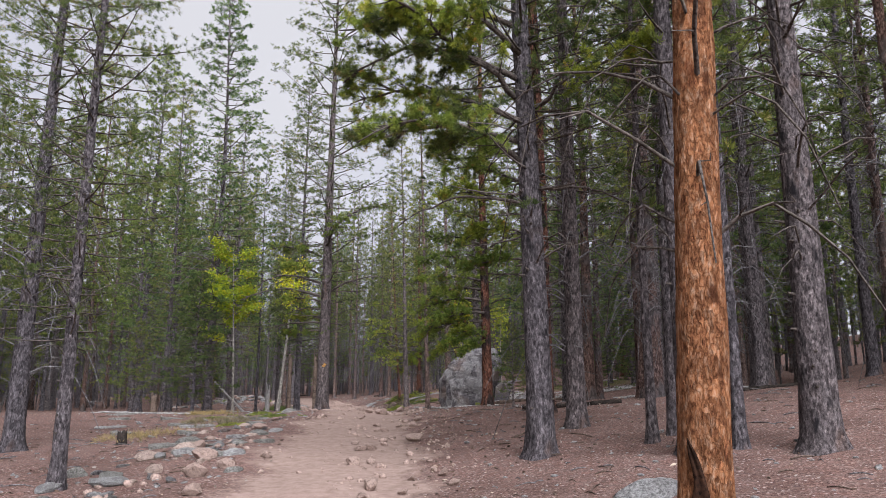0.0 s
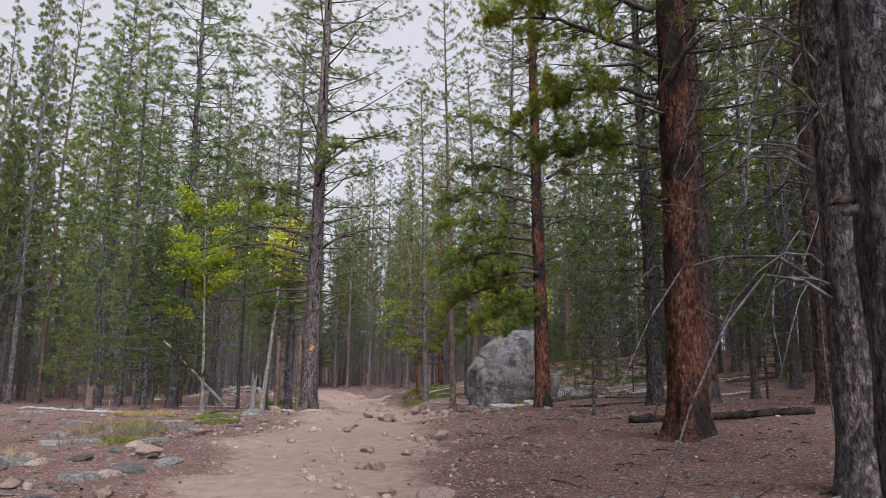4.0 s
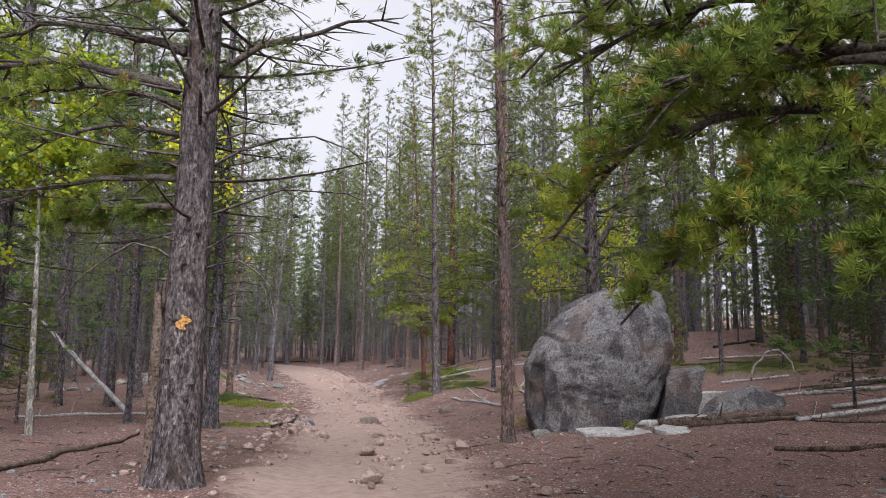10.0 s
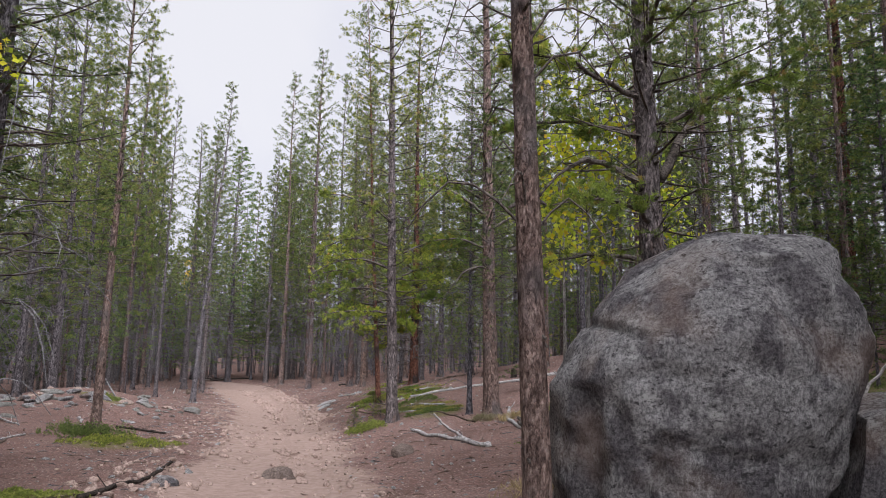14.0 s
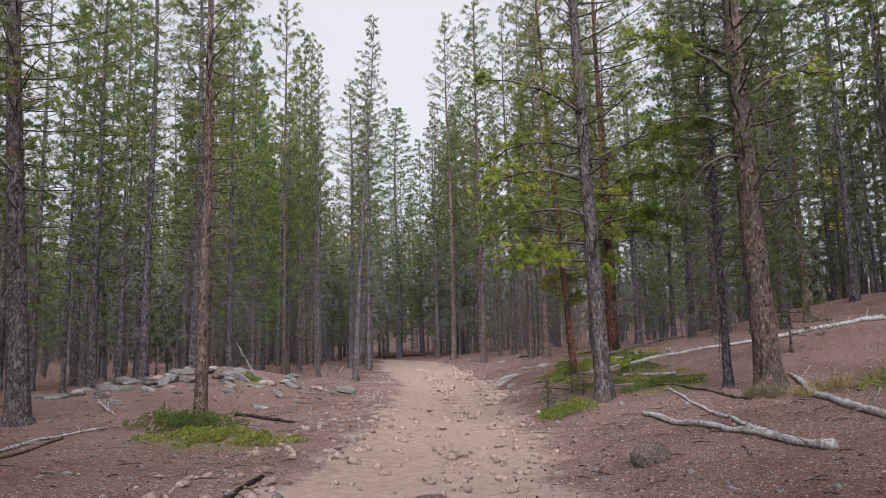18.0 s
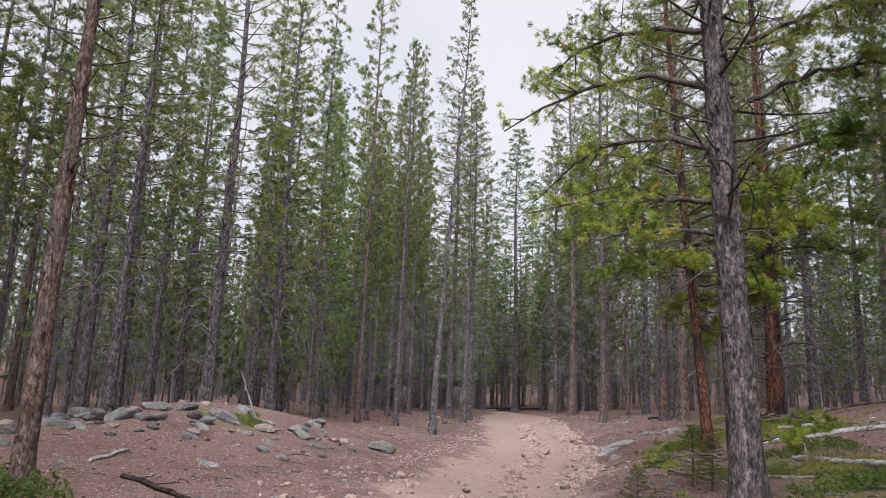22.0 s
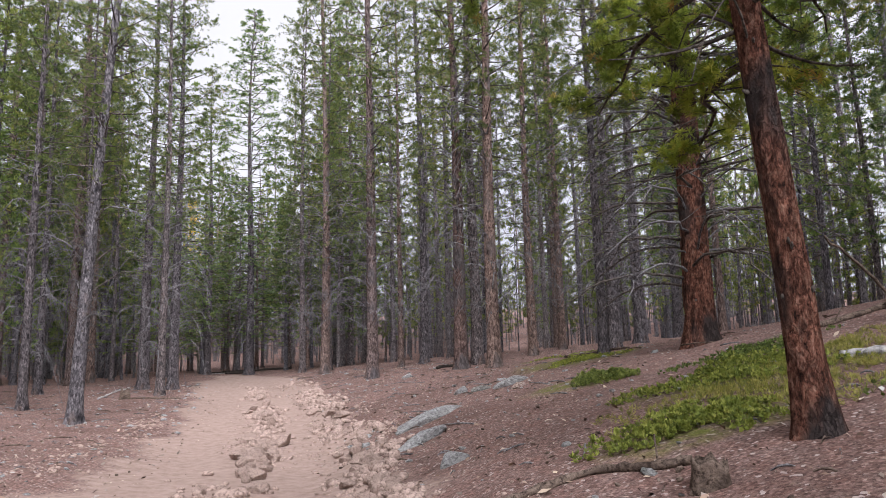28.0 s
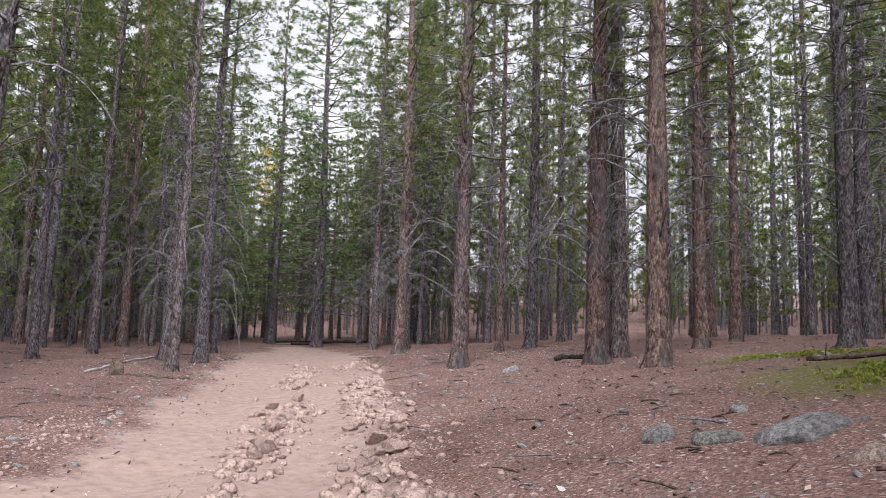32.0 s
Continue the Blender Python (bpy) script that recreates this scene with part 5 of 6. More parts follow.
log([(6.5, 38.8), (9.6, 37.0)], 0.07, 0.06, LOG_BROWN, 26, BROWN_LOG, 3)
log([(-10.7, 41.9), (-11.6, 46.1)], 0.06, 0.05, LOG_GREY, 27, GREY_LOG, 3)
log([(-10.1, 41.3), (-11.1, 44.4)], 0.05, 0.04, LOG_BROWN, 28, BROWN_LOG, 2)
log([(-6.1, 37.4), (-6.25, 40.0), (-6.65, 42.6)], 0.075, 0.055, LOG_DARK, 29, "dark fallen pole at the trail's edge", 3)
log([(-11.8, 49.4), (-12.5, 50.7)], 0.07, 0.06, LOG_GREY, 30, GREY_LOG, 1)
log([(-10.5, 48.9), (-9.0, 48.7)], 0.08, 0.05, LOG_DARK, 31, DARK_LOG, 2)
log([(-2.0, 53.3), (-0.9, 52.2)], 0.09, 0.08, LOG_GREY, 32, GREY_LOG, 2)
log([(-2.6, 52.4), (-1.6, 51.6), (-1.2, 50.8)], 0.04, 0.05, LOG_GREY, 33, "thin curved grey dead branch", 3)
log([(-5.45, 56.5), (-4.7, 56.7), (-4.1, 56.4)], 0.05, 0.065, LOG_BROWN, 34, "bent brown root along the eroded bank", 2)
log([(-2.1, 58.6), (-1.3, 58.2)], 0.09, 0.08, LOG_GREY, 35, GREY_LOG, 2)
log([(-2.2, 60.6), (0.4, 61.2)], 0.08, 0.07, LOG_BROWN, 36, BROWN_LOG, 3)
log([(-20.5, 91.5), (-17.0, 93.0)], 0.16, 0.13, LOG_DARK, 37, DARK_LOG, 2)
log([(-7.0, 73.2), (-6.5, 73.5)], 0.11, 0.10, LOG_DARK, 38, DARK_LOG, 0)
log([(-17.2, 72.9), (-18.9, 78.0)], 0.06, 0.05, LOG_GREY, 39, GREY_LOG, 3)
log([(-16.3, 72.6), (-14.6, 72.9)], 0.05, 0.06, LOG_BROWN, 40, BROWN_LOG, 2)
log([(-23.5, 95.6), (-20.4, 95.0)], 0.09, 0.08, LOG_DARK, 48, DARK_LOG, 3)
log([(-22.2, 93.4), (-19.4, 94.0)], 0.05, 0.04, LOG_GREY, 49, GREY_LOG, 3)
log([(-12.6, 47.6), (-14.6, 49.6)], 0.05, 0.04, LOG_GREY, 41, GREY_LOG, 4)
log([(-3.1, 52.2), (-3.9, 54.1)], 0.03, 0.03, LOG_BROWN, 42, BROWN_LOG, 2)
log([(5.2, 17.9), (9.4, 20.8)], 0.08, 0.06, LOG_GREY, 43, GREY_LOG, 3)
log([(5.6, 16.8), (8.4, 17.2)], 0.10, 0.08, LOG_DARK, 44, DARK_LOG, 3)
log([(1.2, 12.2), (1.9, 12.9)], 0.03, 0.025, LOG_BROWN, 45, BROWN_LOG, 2)
log([(-12.4, 37.2), (-9.2, 40.6)], 0.07, 0.05, LOG_GREY, 46, GREY_LOG, 3)
log([(-3.6, 68.8), (-2.2, 68.2)], 0.07, 0.05, LOG_BROWN, 47, BROWN_LOG, 2)


rng_log = np.random.default_rng(61)
for i in range(13):
    x, y, a, ln = rng_log.uniform(4.2, 9.5), rng_log.uniform(28.8, 38.5), rng_log.normal(0.0, 0.35), rng_log.uniform(1.4, 4.2)
    r = rng_log.uniform(0.07, 0.13)
    log([(x, y), (x + ln * math.cos(a), y + ln * math.sin(a))], r, r * 0.7, (LOG_GREY, LOG_GREY, LOG_BROWN)[i % 3], 80 + i, (GREY_LOG, GREY_LOG, BROWN_LOG)[i % 3], 3)


def arched_branch(a, b, rise, r, seed):
    """A dead branch whose two ends rest on the ground in an arch."""
    rng = np.random.default_rng(seed)
    p, q, t = np.array(at_land(*a)), np.array(at_land(*b)), np.linspace(0, 1, 14)
    c = p + np.outer(t, q - p) + np.outer(np.sin(t * np.pi) ** 0.8 * rise, (0, 0, 1)) + rng.normal(0, 0.02, (14, 3))
    s = Shape()
    s.tube(c - p, np.linspace(r, r * 0.5, 14), 8)
    ob = new("arched_branch", s.mesh("arched_branch", LOG_GREY))
    ob.matrix_basis = Matrix.Translation(p)
    tagged(ob, "bleached dead branch arching over the litter", "branch")


arched_branch((7.1, 41.5), (8.3, 40.8), 0.9, 0.032, 3)


def leaning_pole(foot, top, r, label, seed, mat=None):
    o, e = at_land(*foot), Vector(top)
    s = Shape()
    t = np.linspace(-0.04, 1, 14)
    p = np.outer(t, np.array(e - o)) + np.random.default_rng(seed).normal(0, 0.012, (14, 3))
    s.tube(p, np.linspace(r, r * 0.55, 14), 9)
    ob = new("leaning_dead_tree", s.mesh("leaning_dead_tree", mat or LOG_GREY))
    ob.matrix_basis = Matrix.Translation(o)
    tagged(ob, label, "tree")


leaning_pole((-11.0, 40.2), (-14.2, 40.0, 3.4), 0.075, "bleached dead pole leaning between pines", 1)
leaning_pole((-13.1, 55.0), (-14.2, 55.6, 1.9), 0.03, "thin grey dead stick leaning on the mound", 2, TWIG)
leaning_pole((-0.6, 60.2), (-1.5, 60.0, 2.4), 0.022, "thin bent dead stem in the woods", 3, LOG_BROWN)


def stump(x, y, r, h, mat, seed, label, broken=0.3):
    """A broken stump with a ragged top and root flare."""
    rng = np.random.default_rng(seed)
    sides, rings = 16, 12
    w = np.arange(sides) * 2 * np.pi / sides
    top = h * (1 - broken * rng.uniform(0, 1, sides))
    v = []
    for i in range(rings):
        u = i / (rings - 1)
        rr = r * (1 + 0.55 * math.exp(-u * h / 0.12) * (0.5 + 0.5 * np.cos(4 * w + seed))) * (1 - 0.12 * u) * (1 + rng.normal(0, 0.03, sides))
        v.append(np.stack([rr * np.cos(w), rr * np.sin(w), -0.08 + (top + 0.08) * u], 1))
    v.append(np.stack([0.55 * r * np.cos(w), 0.55 * r * np.sin(w), np.full(sides, h * (1 - broken) * 0.85)], 1))
    f = [(i * sides + j, i * sides + (j + 1) % sides, (i + 1) * sides + (j + 1) % sides, (i + 1) * sides + j) for i in range(rings) for j in range(sides)]
    f.append(tuple(rings * sides + j for j in range(sides)))
    ob = new("tree_stump", mesh_from("tree_stump", np.concatenate(v), f, mat, True))
    ob.matrix_basis = Matrix.Translation(at_land(x, y))
    tagged(ob, label, "stump")


stump(-6.4, 14.6, 0.10, 0.34, LOG_DARK, 1, "small dark rotten stump in the rubble", 0.6)
stump(-11.8, 29.6, 0.14, 0.9, LOG_BROWN, 2, "weathered grey stump at the edge of the clearing")
stump(-4.9, 27.65, 0.085, 2.5, LOG_BROWN, 3, "tall broken snag standing close behind the big grey pine", 0.35)
stump(-4.08, 55.95, 0.10, 0.17, LOG_BROWN, 4, "low broken brown stump on the eroded bank", 0.4)
stump(-16.2, 72.6, 0.15, 0.35, LOG_BROWN, 5, "low upturned brown stump by the trail", 0.6)
stump(-9.2, 38.0, 0.12, 1.7, LOG_GREY, 6, "pale broken snag among thin pines", 0.3)
stump(-7.5, 35.25, 0.105, 3.0, LOG_BROWN, 8, "dark broken snag with peeling bark beside the aspen", 0.2)
stump(2.0, 55.9, 0.12, 0.4, LOG_DARK, 7, "small rotten stump behind a fallen log", 0.5)


# ---- limbs of the trees close to the trail ----
for h, az, ln, rise, sag, th, nd in [(3.6, 172, 2.0, 0.18, -0.3, 0.030, 0), (4.2, 205, 2.6, 0.30, -0.2, 0.045, 12), (4.9, 160, 2.8, 0.25, 0.0, 0.05, 16), (4.4, 150, 1.8, 0.2, 0.1, 0.035, 12), (5.3, 215, 2.6, 0.3, 0.1, 0.05, 16), (3.9, 20, 1.6, 0.1, -0.2, 0.03, 0), (5.2, 320, 2.0, 0.2, 0.1, 0.03, 8), (4.6, 186, 2.9, 0.2, -0.28, 0.045, 17), (5.6, 178, 2.8, 0.2, -0.2, 0.05, 17), (6.0, 196, 2.9, 0.2, -0.15, 0.05, 12), (6.5, 170, 2.6, 0.25, -0.1, 0.05, 16)]:
    limb(grey_start, h, az, ln, rise, sag, th, nd, int(h * 100 + az), 6 + nd, leaf=NEEDLES if nd % 2 else LIT_FRESH_NEEDLES)
for h, az, ln, rise, sag, th, nd in [(3.4, 180, 2.3, 0.02, -0.16, 0.045, 0), (4.4, 186, 3.0, 0.16, -0.2, 0.065, 0), (4.9, 176, 2.6, 0.22, -0.25, 0.06, 0), (3.9, 200, 1.6, 0.05, -0.3, 0.04, 3), (4.6, 350, 2.2, 0.25, 0.0, 0.045, 0), 
                                     (3.1, 165, 1.5, 0.0, -0.1, 0.05, 8), (3.6, 150, 1.7, 0.1, -0.1, 0.04, 8), (4.2, 215, 1.8, 0.1, -0.2, 0.04, 6), (5.2, 230, 1.8, 0.2, -0.1, 0.04, 8), (6.0, 190, 2.2, 0.2, -0.1, 0.05, 8), (6.4, 300, 2.0, 0.3, 0.1, 0.05, 6), (7.2, 20, 2.2, 0.4, 0.1, 0.05, 4)]:
    limb(big_grey, h, az, ln, rise, sag, th, nd, int(h * 100 + az), 16 + nd, start=0.2)
for h, az, ln, rise, sag, th, nd in [(3.2, 185, 2.3, 0.02, -0.22, 0.05, 12), (3.9, 170, 2.6, 0.10, -0.25, 0.05, 13), (4.6, 192, 2.7, 0.12, -0.15, 0.05, 13), (5.2, 178, 2.5, 0.15, -0.1, 0.05, 13), (5.9, 165, 2.3, 0.2, 0.0, 0.045, 12), (3.5, 205, 2.2, 0.0, -0.25, 0.045, 12), (2.7, 195, 1.7, -0.05, -0.2, 0.035, 10), (5.4, 10, 2.2, 0.3, 0.0, 0.04, 5), (4.2, 350, 1.6, 0.25, -0.3, 0.03, 0), (3.4, 5, 1.3, 0.3, -0.4, 0.025, 0), (6.6, 190, 2.4, 0.25, 0.1, 0.045, 10), (2.5, 240, 0.9, -0.1, -0.4, 0.025, 5), (2.8, 182, 2.1, 0.06, -0.62, 0.04, 15), (2.95, 197, 1.8, 0.05, -0.6, 0.035, 14), (3.5, 178, 2.6, 0.1, -0.58, 0.045, 15), (3.6, 203, 2.3, 0.1, -0.5, 0.04, 13), (2.5, 215, 1.3, 0.0, -0.5, 0.03, 12), (4.3, 186, 2.9, 0.12, -0.5, 0.045, 14)]:
    limb(big_red, h - 0.4 if nd > 9 else h, az, 0.87 * ln, rise, sag, th, int(0.62 * nd), int(h * 100 + az), 9 + nd, start=0.15)
for h, az, ln, rise, sag, th, nd in [(4.2, 25, 2.0, 0.55, 0.55, 0.085, 0), (4.0, 195, 1.6, 0.4, -0.5, 0.06, 0), (3.0, 190, 1.5, 0.05, -0.15, 0.04, 3), (3.5, 215, 1.9, 0.1, -0.1, 0.04, 7), (4.8, 170, 2.0, 0.15, -0.1, 0.04, 8), (5.4, 200, 2.2, 0.2, 0.0, 0.045, 9), (5.0, 330, 1.8, 0.2, 0.1, 0.04, 8), (6.2, 250, 2.0, 0.2, 0.0, 0.04, 8)]:
    limb(behind_boulder, h, az, ln, rise, sag, th, nd, int(h * 100 + az), 10 + nd, start=0.18)
for h, az, ln, rise, sag, th, nd in [(3.9, 175, 2.2, 0.15, -0.3, 0.04, 3), (3.3, 195, 2.1, 0.05, -0.12, 0.035, 5), (4.7, 185, 2.5, 0.22, -0.3, 0.045, 6), (5.4, 165, 2.4, 0.2, -0.2, 0.04, 8), (2.9, 205, 1.6, 0.05, -0.2, 0.03, 4), (4.5, 10, 2.0, 0.2, -0.1, 0.035, 9), (3.7, 350, 1.8, 0.1, -0.15, 0.03, 9), (5.2, 20, 2.2, 0.25, 0.0, 0.035, 10), (6.2, 200, 2.4, 0.3, 0.0, 0.04, 8)]:
    limb(fork_grey, h, az, ln, rise, sag, th, nd, int(h * 100 + az), 9 + nd, start=0.2)
for h, az, ln, rise, sag, th, nd in [(0.95, 5, 0.6, 0.1, -0.3, 0.012, 4), (0.7, 320, 0.45, 0.2, -0.2, 0.01, 4), (0.5, 190, 0.9, 0.1, -0.3, 0.014, 4)]:
    limb(fork_grey, h, az, ln, rise, sag, th, nd, int(h * 100 + az), 7, start=0.2, blades=90)
for h, az, ln, rise, sag, th, nd in [(3.6, 185, 2.0, 0.1, -0.3, 0.04, 13), (4.4, 200, 2.5, 0.12, -0.2, 0.045, 14), (3.9, 160, 2.1, 0.1, -0.25, 0.04, 13), (4.9, 175, 2.4, 0.2, -0.15, 0.045, 13), (3.2, 330, 1.5, 0.0, -0.1, 0.035, 12), (4.0, 350, 2.0, 0.15, -0.1, 0.04, 12), (3.5, 270, 1.5, 0.1, -0.2, 0.035, 12), (2.9, 355, 1.4, 0.1, -0.1, 0.03, 13), (3.4, 10, 1.8, 0.15, -0.1, 0.03, 14), (4.5, 5, 2.2, 0.2, -0.1, 0.04, 13), (4.7, 340, 2.2, 0.2, -0.15, 0.04, 13), (5.0, 215, 2.6, 0.15, -0.2, 0.04, 14), (5.6, 190, 2.4, 0.25, 0.0, 0.04, 12), (2.4, 78, 1.9, 0.08, -0.2, 0.035, 13), (3.0, 92, 2.1, 0.1, -0.22, 0.035, 14), (3.4, 62, 2.0, 0.1, -0.2, 0.035, 13)]:
    ob = limb(lean_red, h, az, ln, rise, sag, th, nd, int(h * 100 + az), 8 + nd // 2, start=0.1)
    ob.matrix_basis = Matrix.Translation((-0.06 * h, 0, 0))
for h, az, ln, rise, sag, th, nd in [(4.2, 215, 1.4, 0.1, -0.9, 0.035, 0), (4.8, 190, 1.6, 0.2, -0.1, 0.04, 6), (5.4, 20, 2.0, 0.3, 0.0, 0.05, 5), (5.8, 200, 2.0, 0.3, 0.1, 0.05, 8), (3.3, 350, 0.5, 0.0, 0.0, 0.03, 0), (6.3, 160, 2.0, 0.3, 0.1, 0.05, 8)]:
    ob = limb(pink_pine, h, az, ln, rise, sag, th, nd, int(h * 100 + az), 8 + nd, start=0.15)
    ob.matrix_basis = Matrix.Translation((-0.025 * h, 0, 0))
for i in range(46):
    limb(dark_spruce, 0.8 + 0.1 * i, 90 + (i * 47) % 290, 1.6 + 0.9 * ((i * 7) % 5) / 5, 0.14, -0.46, 0.024, 0, 600 + i, 14, LIMB_BARK if i % 3 else TWIG, 0.18)
for h, az, ln, nd in [(4.4, 250, 2.6, 14), (5.0, 300, 2.6, 14), (5.6, 225, 2.8, 14), (5.2, 340, 2.8, 15), (4.6, 10, 2.4, 14), (5.9, 275, 2.6, 14), (6.3, 200, 2.8, 14), (6.5, 320, 2.6, 14)]:
    limb(dark_spruce, h, az, ln, 0.15, -0.25, 0.04, nd, int(h * 100 + az), 10 + nd, start=0.18)
for i in range(12):
    limb(bare_limbed, 2.0 + 0.35 * i, 140 + (i * 61) % 250, 1.3 + 0.5 * ((i * 3) % 4) / 4, 0.12, -0.3, 0.022, 0, 650 + i, 10, None, 0.12)
for h, az, ln, rise, sag, th, nd in [(3.4, 185, 1.7, 0.1, -0.3, 0.035, 10), (4.0, 165, 1.8, 0.15, -0.2, 0.035, 11), (4.6, 200, 2.2, 0.2, -0.1, 0.04, 11), (5.2, 175, 2.0, 0.2, 0.0, 0.04, 11)]:
    limb(red_start, h, az, ln, rise, sag, th, nd, int(h * 100 + az), 10 + nd, start=0.18)


# bare dead limbs on the pines past the bend
far_pines = [o for o in scene.objects if o.parent is None and o.get("category") == "tree" and 65 < o.matrix_basis.translation.y < 84 and -17 < o.matrix_basis.translation.x < -1 and o.name.startswith("pine_tree")]
for i, o in enumerate(far_pines[:16]):
    for j in range(6):
        limb(o, 1.7 + 0.8 * j + 0.07 * i, (i * 83 + j * 137) % 360, 0.9 + 0.25 * ((i + j) % 4), 0.3, -0.75 + 0.15 * ((i + 2 * j) % 5), 0.018, 0, 900 + 10 * i + j, 9, TWIG, 0.1)


def trunk_patch(tree, r, height, azimuth, wide, tall, mat, name, label, proud=0.004, hollow=False):
    """A patch that hugs a trunk: bare wood under lost bark, or a raised dark patch with swollen lips, coloured as the
    shade in a hollow's mouth.
    """
    az, nu, nv = radians(azimuth), 9, 22
    v, f = [], []
    for i in range(nv):
        t = i / (nv - 1) * 2 - 1
        half = wide / 2 * max(0.0, 1 - abs(t) ** 2.4) * (1 + 0.25 * math.sin(7 * t + 1))
        for j in range(nu):
            u = j / (nu - 1) * 2 - 1
            a = az + (u * half + 0.03 * math.sin(4 * t)) / r
            lip = proud + (0.012 * (1 - (2 * abs(u) - 1) ** 2) if hollow else 0.0)
            v.append(((r + lip) * math.cos(a), (r + lip) * math.sin(a), height + t * tall / 2))
    for i in range(nv - 1):
        for j in range(nu - 1):
            f.append((i * nu + j, i * nu + j + 1, (i + 1) * nu + j + 1, (i + 1) * nu + j))
    part(name, mesh_from(name, v, f, mat, True), tree, label)


# no real opening: the hollow's inner shade is painted as a dark patch
trunk_patch(hollow_tree, 0.168, 0.42, 238, 0.10, 0.95, CAVITY_SHADE, "hollow", "long dark patch painted as the shade inside a hollow", 0.012, True)
trunk_patch(big_grey, 0.228, 1.75, 287, 0.12, 0.17, BARE_WOOD, "bark_scar", "fresh orange scar where bark is gone", 0.012)


# ---- aspens ----
def aspen(x, y, tall, r, low, leaves, mat, seed, label, wide=1.3, lean=0.0):
    rng = np.random.default_rng(seed)
    root = thing("aspen_tree", at_land(x, y), label, "tree", "aspens")
    part("trunk", trunk_mesh(seed, r, tall, ASPEN_BARK, 10, 26, (lean, 0.0), 0.02, 0.25), root)
    wood, c = Shape(), []
    for i in range(26):
        h = rng.uniform(low, tall * 0.97)
        az, ln = rng.uniform(0, 6.28), wide * rng.uniform(0.4, 1.0) * (1.15 - 0.6 * h / tall)
        out = np.array((math.cos(az), math.sin(az), rng.uniform(0.1, 0.6)))
        p = np.array((lean * h, 0, h)) + np.outer(np.linspace(0, 1, 5), out * ln) + rng.normal(0, 0.02, (5, 3))
        wood.tube(p, np.linspace(0.012, 0.003, 5), 4, False)
        for _ in range(leaves // 26):
            t = rng.uniform(0.3, 1.05)
            c.append(np.array((lean * h, 0, h)) + out * ln * t + rng.normal(0, 0.13, 3))
    tagged(part("branchwork", wood.mesh("branchwork", ASPEN_BARK), root), kind="stuff")
    c = np.array(c)
    a = rng.normal(0, 1, (len(c), 3))
    b = np.cross(a, rng.normal(0, 1, (len(c), 3)))
    a, b = a / np.linalg.norm(a, axis=1)[:, None] * 0.052, b / np.linalg.norm(b, axis=1)[:, None] * 0.045
    v = np.stack([c - a, c - b, c + a, c + b], 1).reshape(-1, 3)
    i = np.arange(len(c))[:, None] * 4
    f = np.concatenate([i + np.array((0, 1, 2)), i + np.array((0, 2, 3))])
    tagged(part("leaves", mesh_from("leaves", v, f, mat), root), kind="stuff")


aspen(-9.6, 33.2, 7.8, 0.07, 3.0, 6500, ASPEN_LEAF, 1, "slender aspen turning yellow-green beside dark pines", 2.0, -0.05)
aspen(-8.0, 35.1, 7.6, 0.10, 4.8, 1100, ASPEN_LEAF, 2, "crooked pale aspen with lime and yellow leaves", 1.6, 0.085)
aspen(1.0, 40.2, 6.4, 0.045, 2.8, 800, ASPEN_LEAF, 3, "thin aspen with lime-yellow leaves behind the boulder", 1.1)
aspen(0.98, 38.4, 6.5, 0.05, 3.2, 700, ASPEN_LEAF, 4, "thin grey-stemmed aspen with greenish leaves", 1.1, 0.02)
aspen(9.1, 72.0, 8.4, 0.05, 4.4, 900, ASPEN_LEAF, 6, "small yellow-green aspen in the woods", 1.1)
aspen(-24.6, 97.5, 12, 0.09, 7.2, 700, GOLD_LEAF, 7, "pale-stemmed yellow aspen beyond the trail's bend", 1.0, -0.07)
aspen(3.4, 42.0, 6.0, 0.04, 2.5, 800, ASPEN_LEAF, 8, "yellow-green aspen in the shade of the big pine", 1.1)

# ---- young trees, low shrubs and grass ----
for x, y, tall in [(-3.25, 51.9, 0.8), (-2.95, 51.2, 0.7), (-3.7, 50.1, 0.6), (-13.4, 31.5, 4.0), (-11.6, 36.0, 3.0), (5.2, 43.5, 3.6), (8.4, 36.6, 4.5), (9.6, 44.8, 4.0), (3.9, 40.2, 2.8), (1.8, 52.2, 3.2), (2.0, 20.6, 2.4), (6.8, 24.8, 3.2), (-16.5, 45.0, 3.4), (5.6, 33.0, 2.4), (11.0, 42.0, 4.5)]:
    pine_tree(x, y, 0.03 + tall * 0.012, tall, "p", "grey", label="small bushy green pine growing in the open", spread=1.0 if tall > 1 else 1.9)


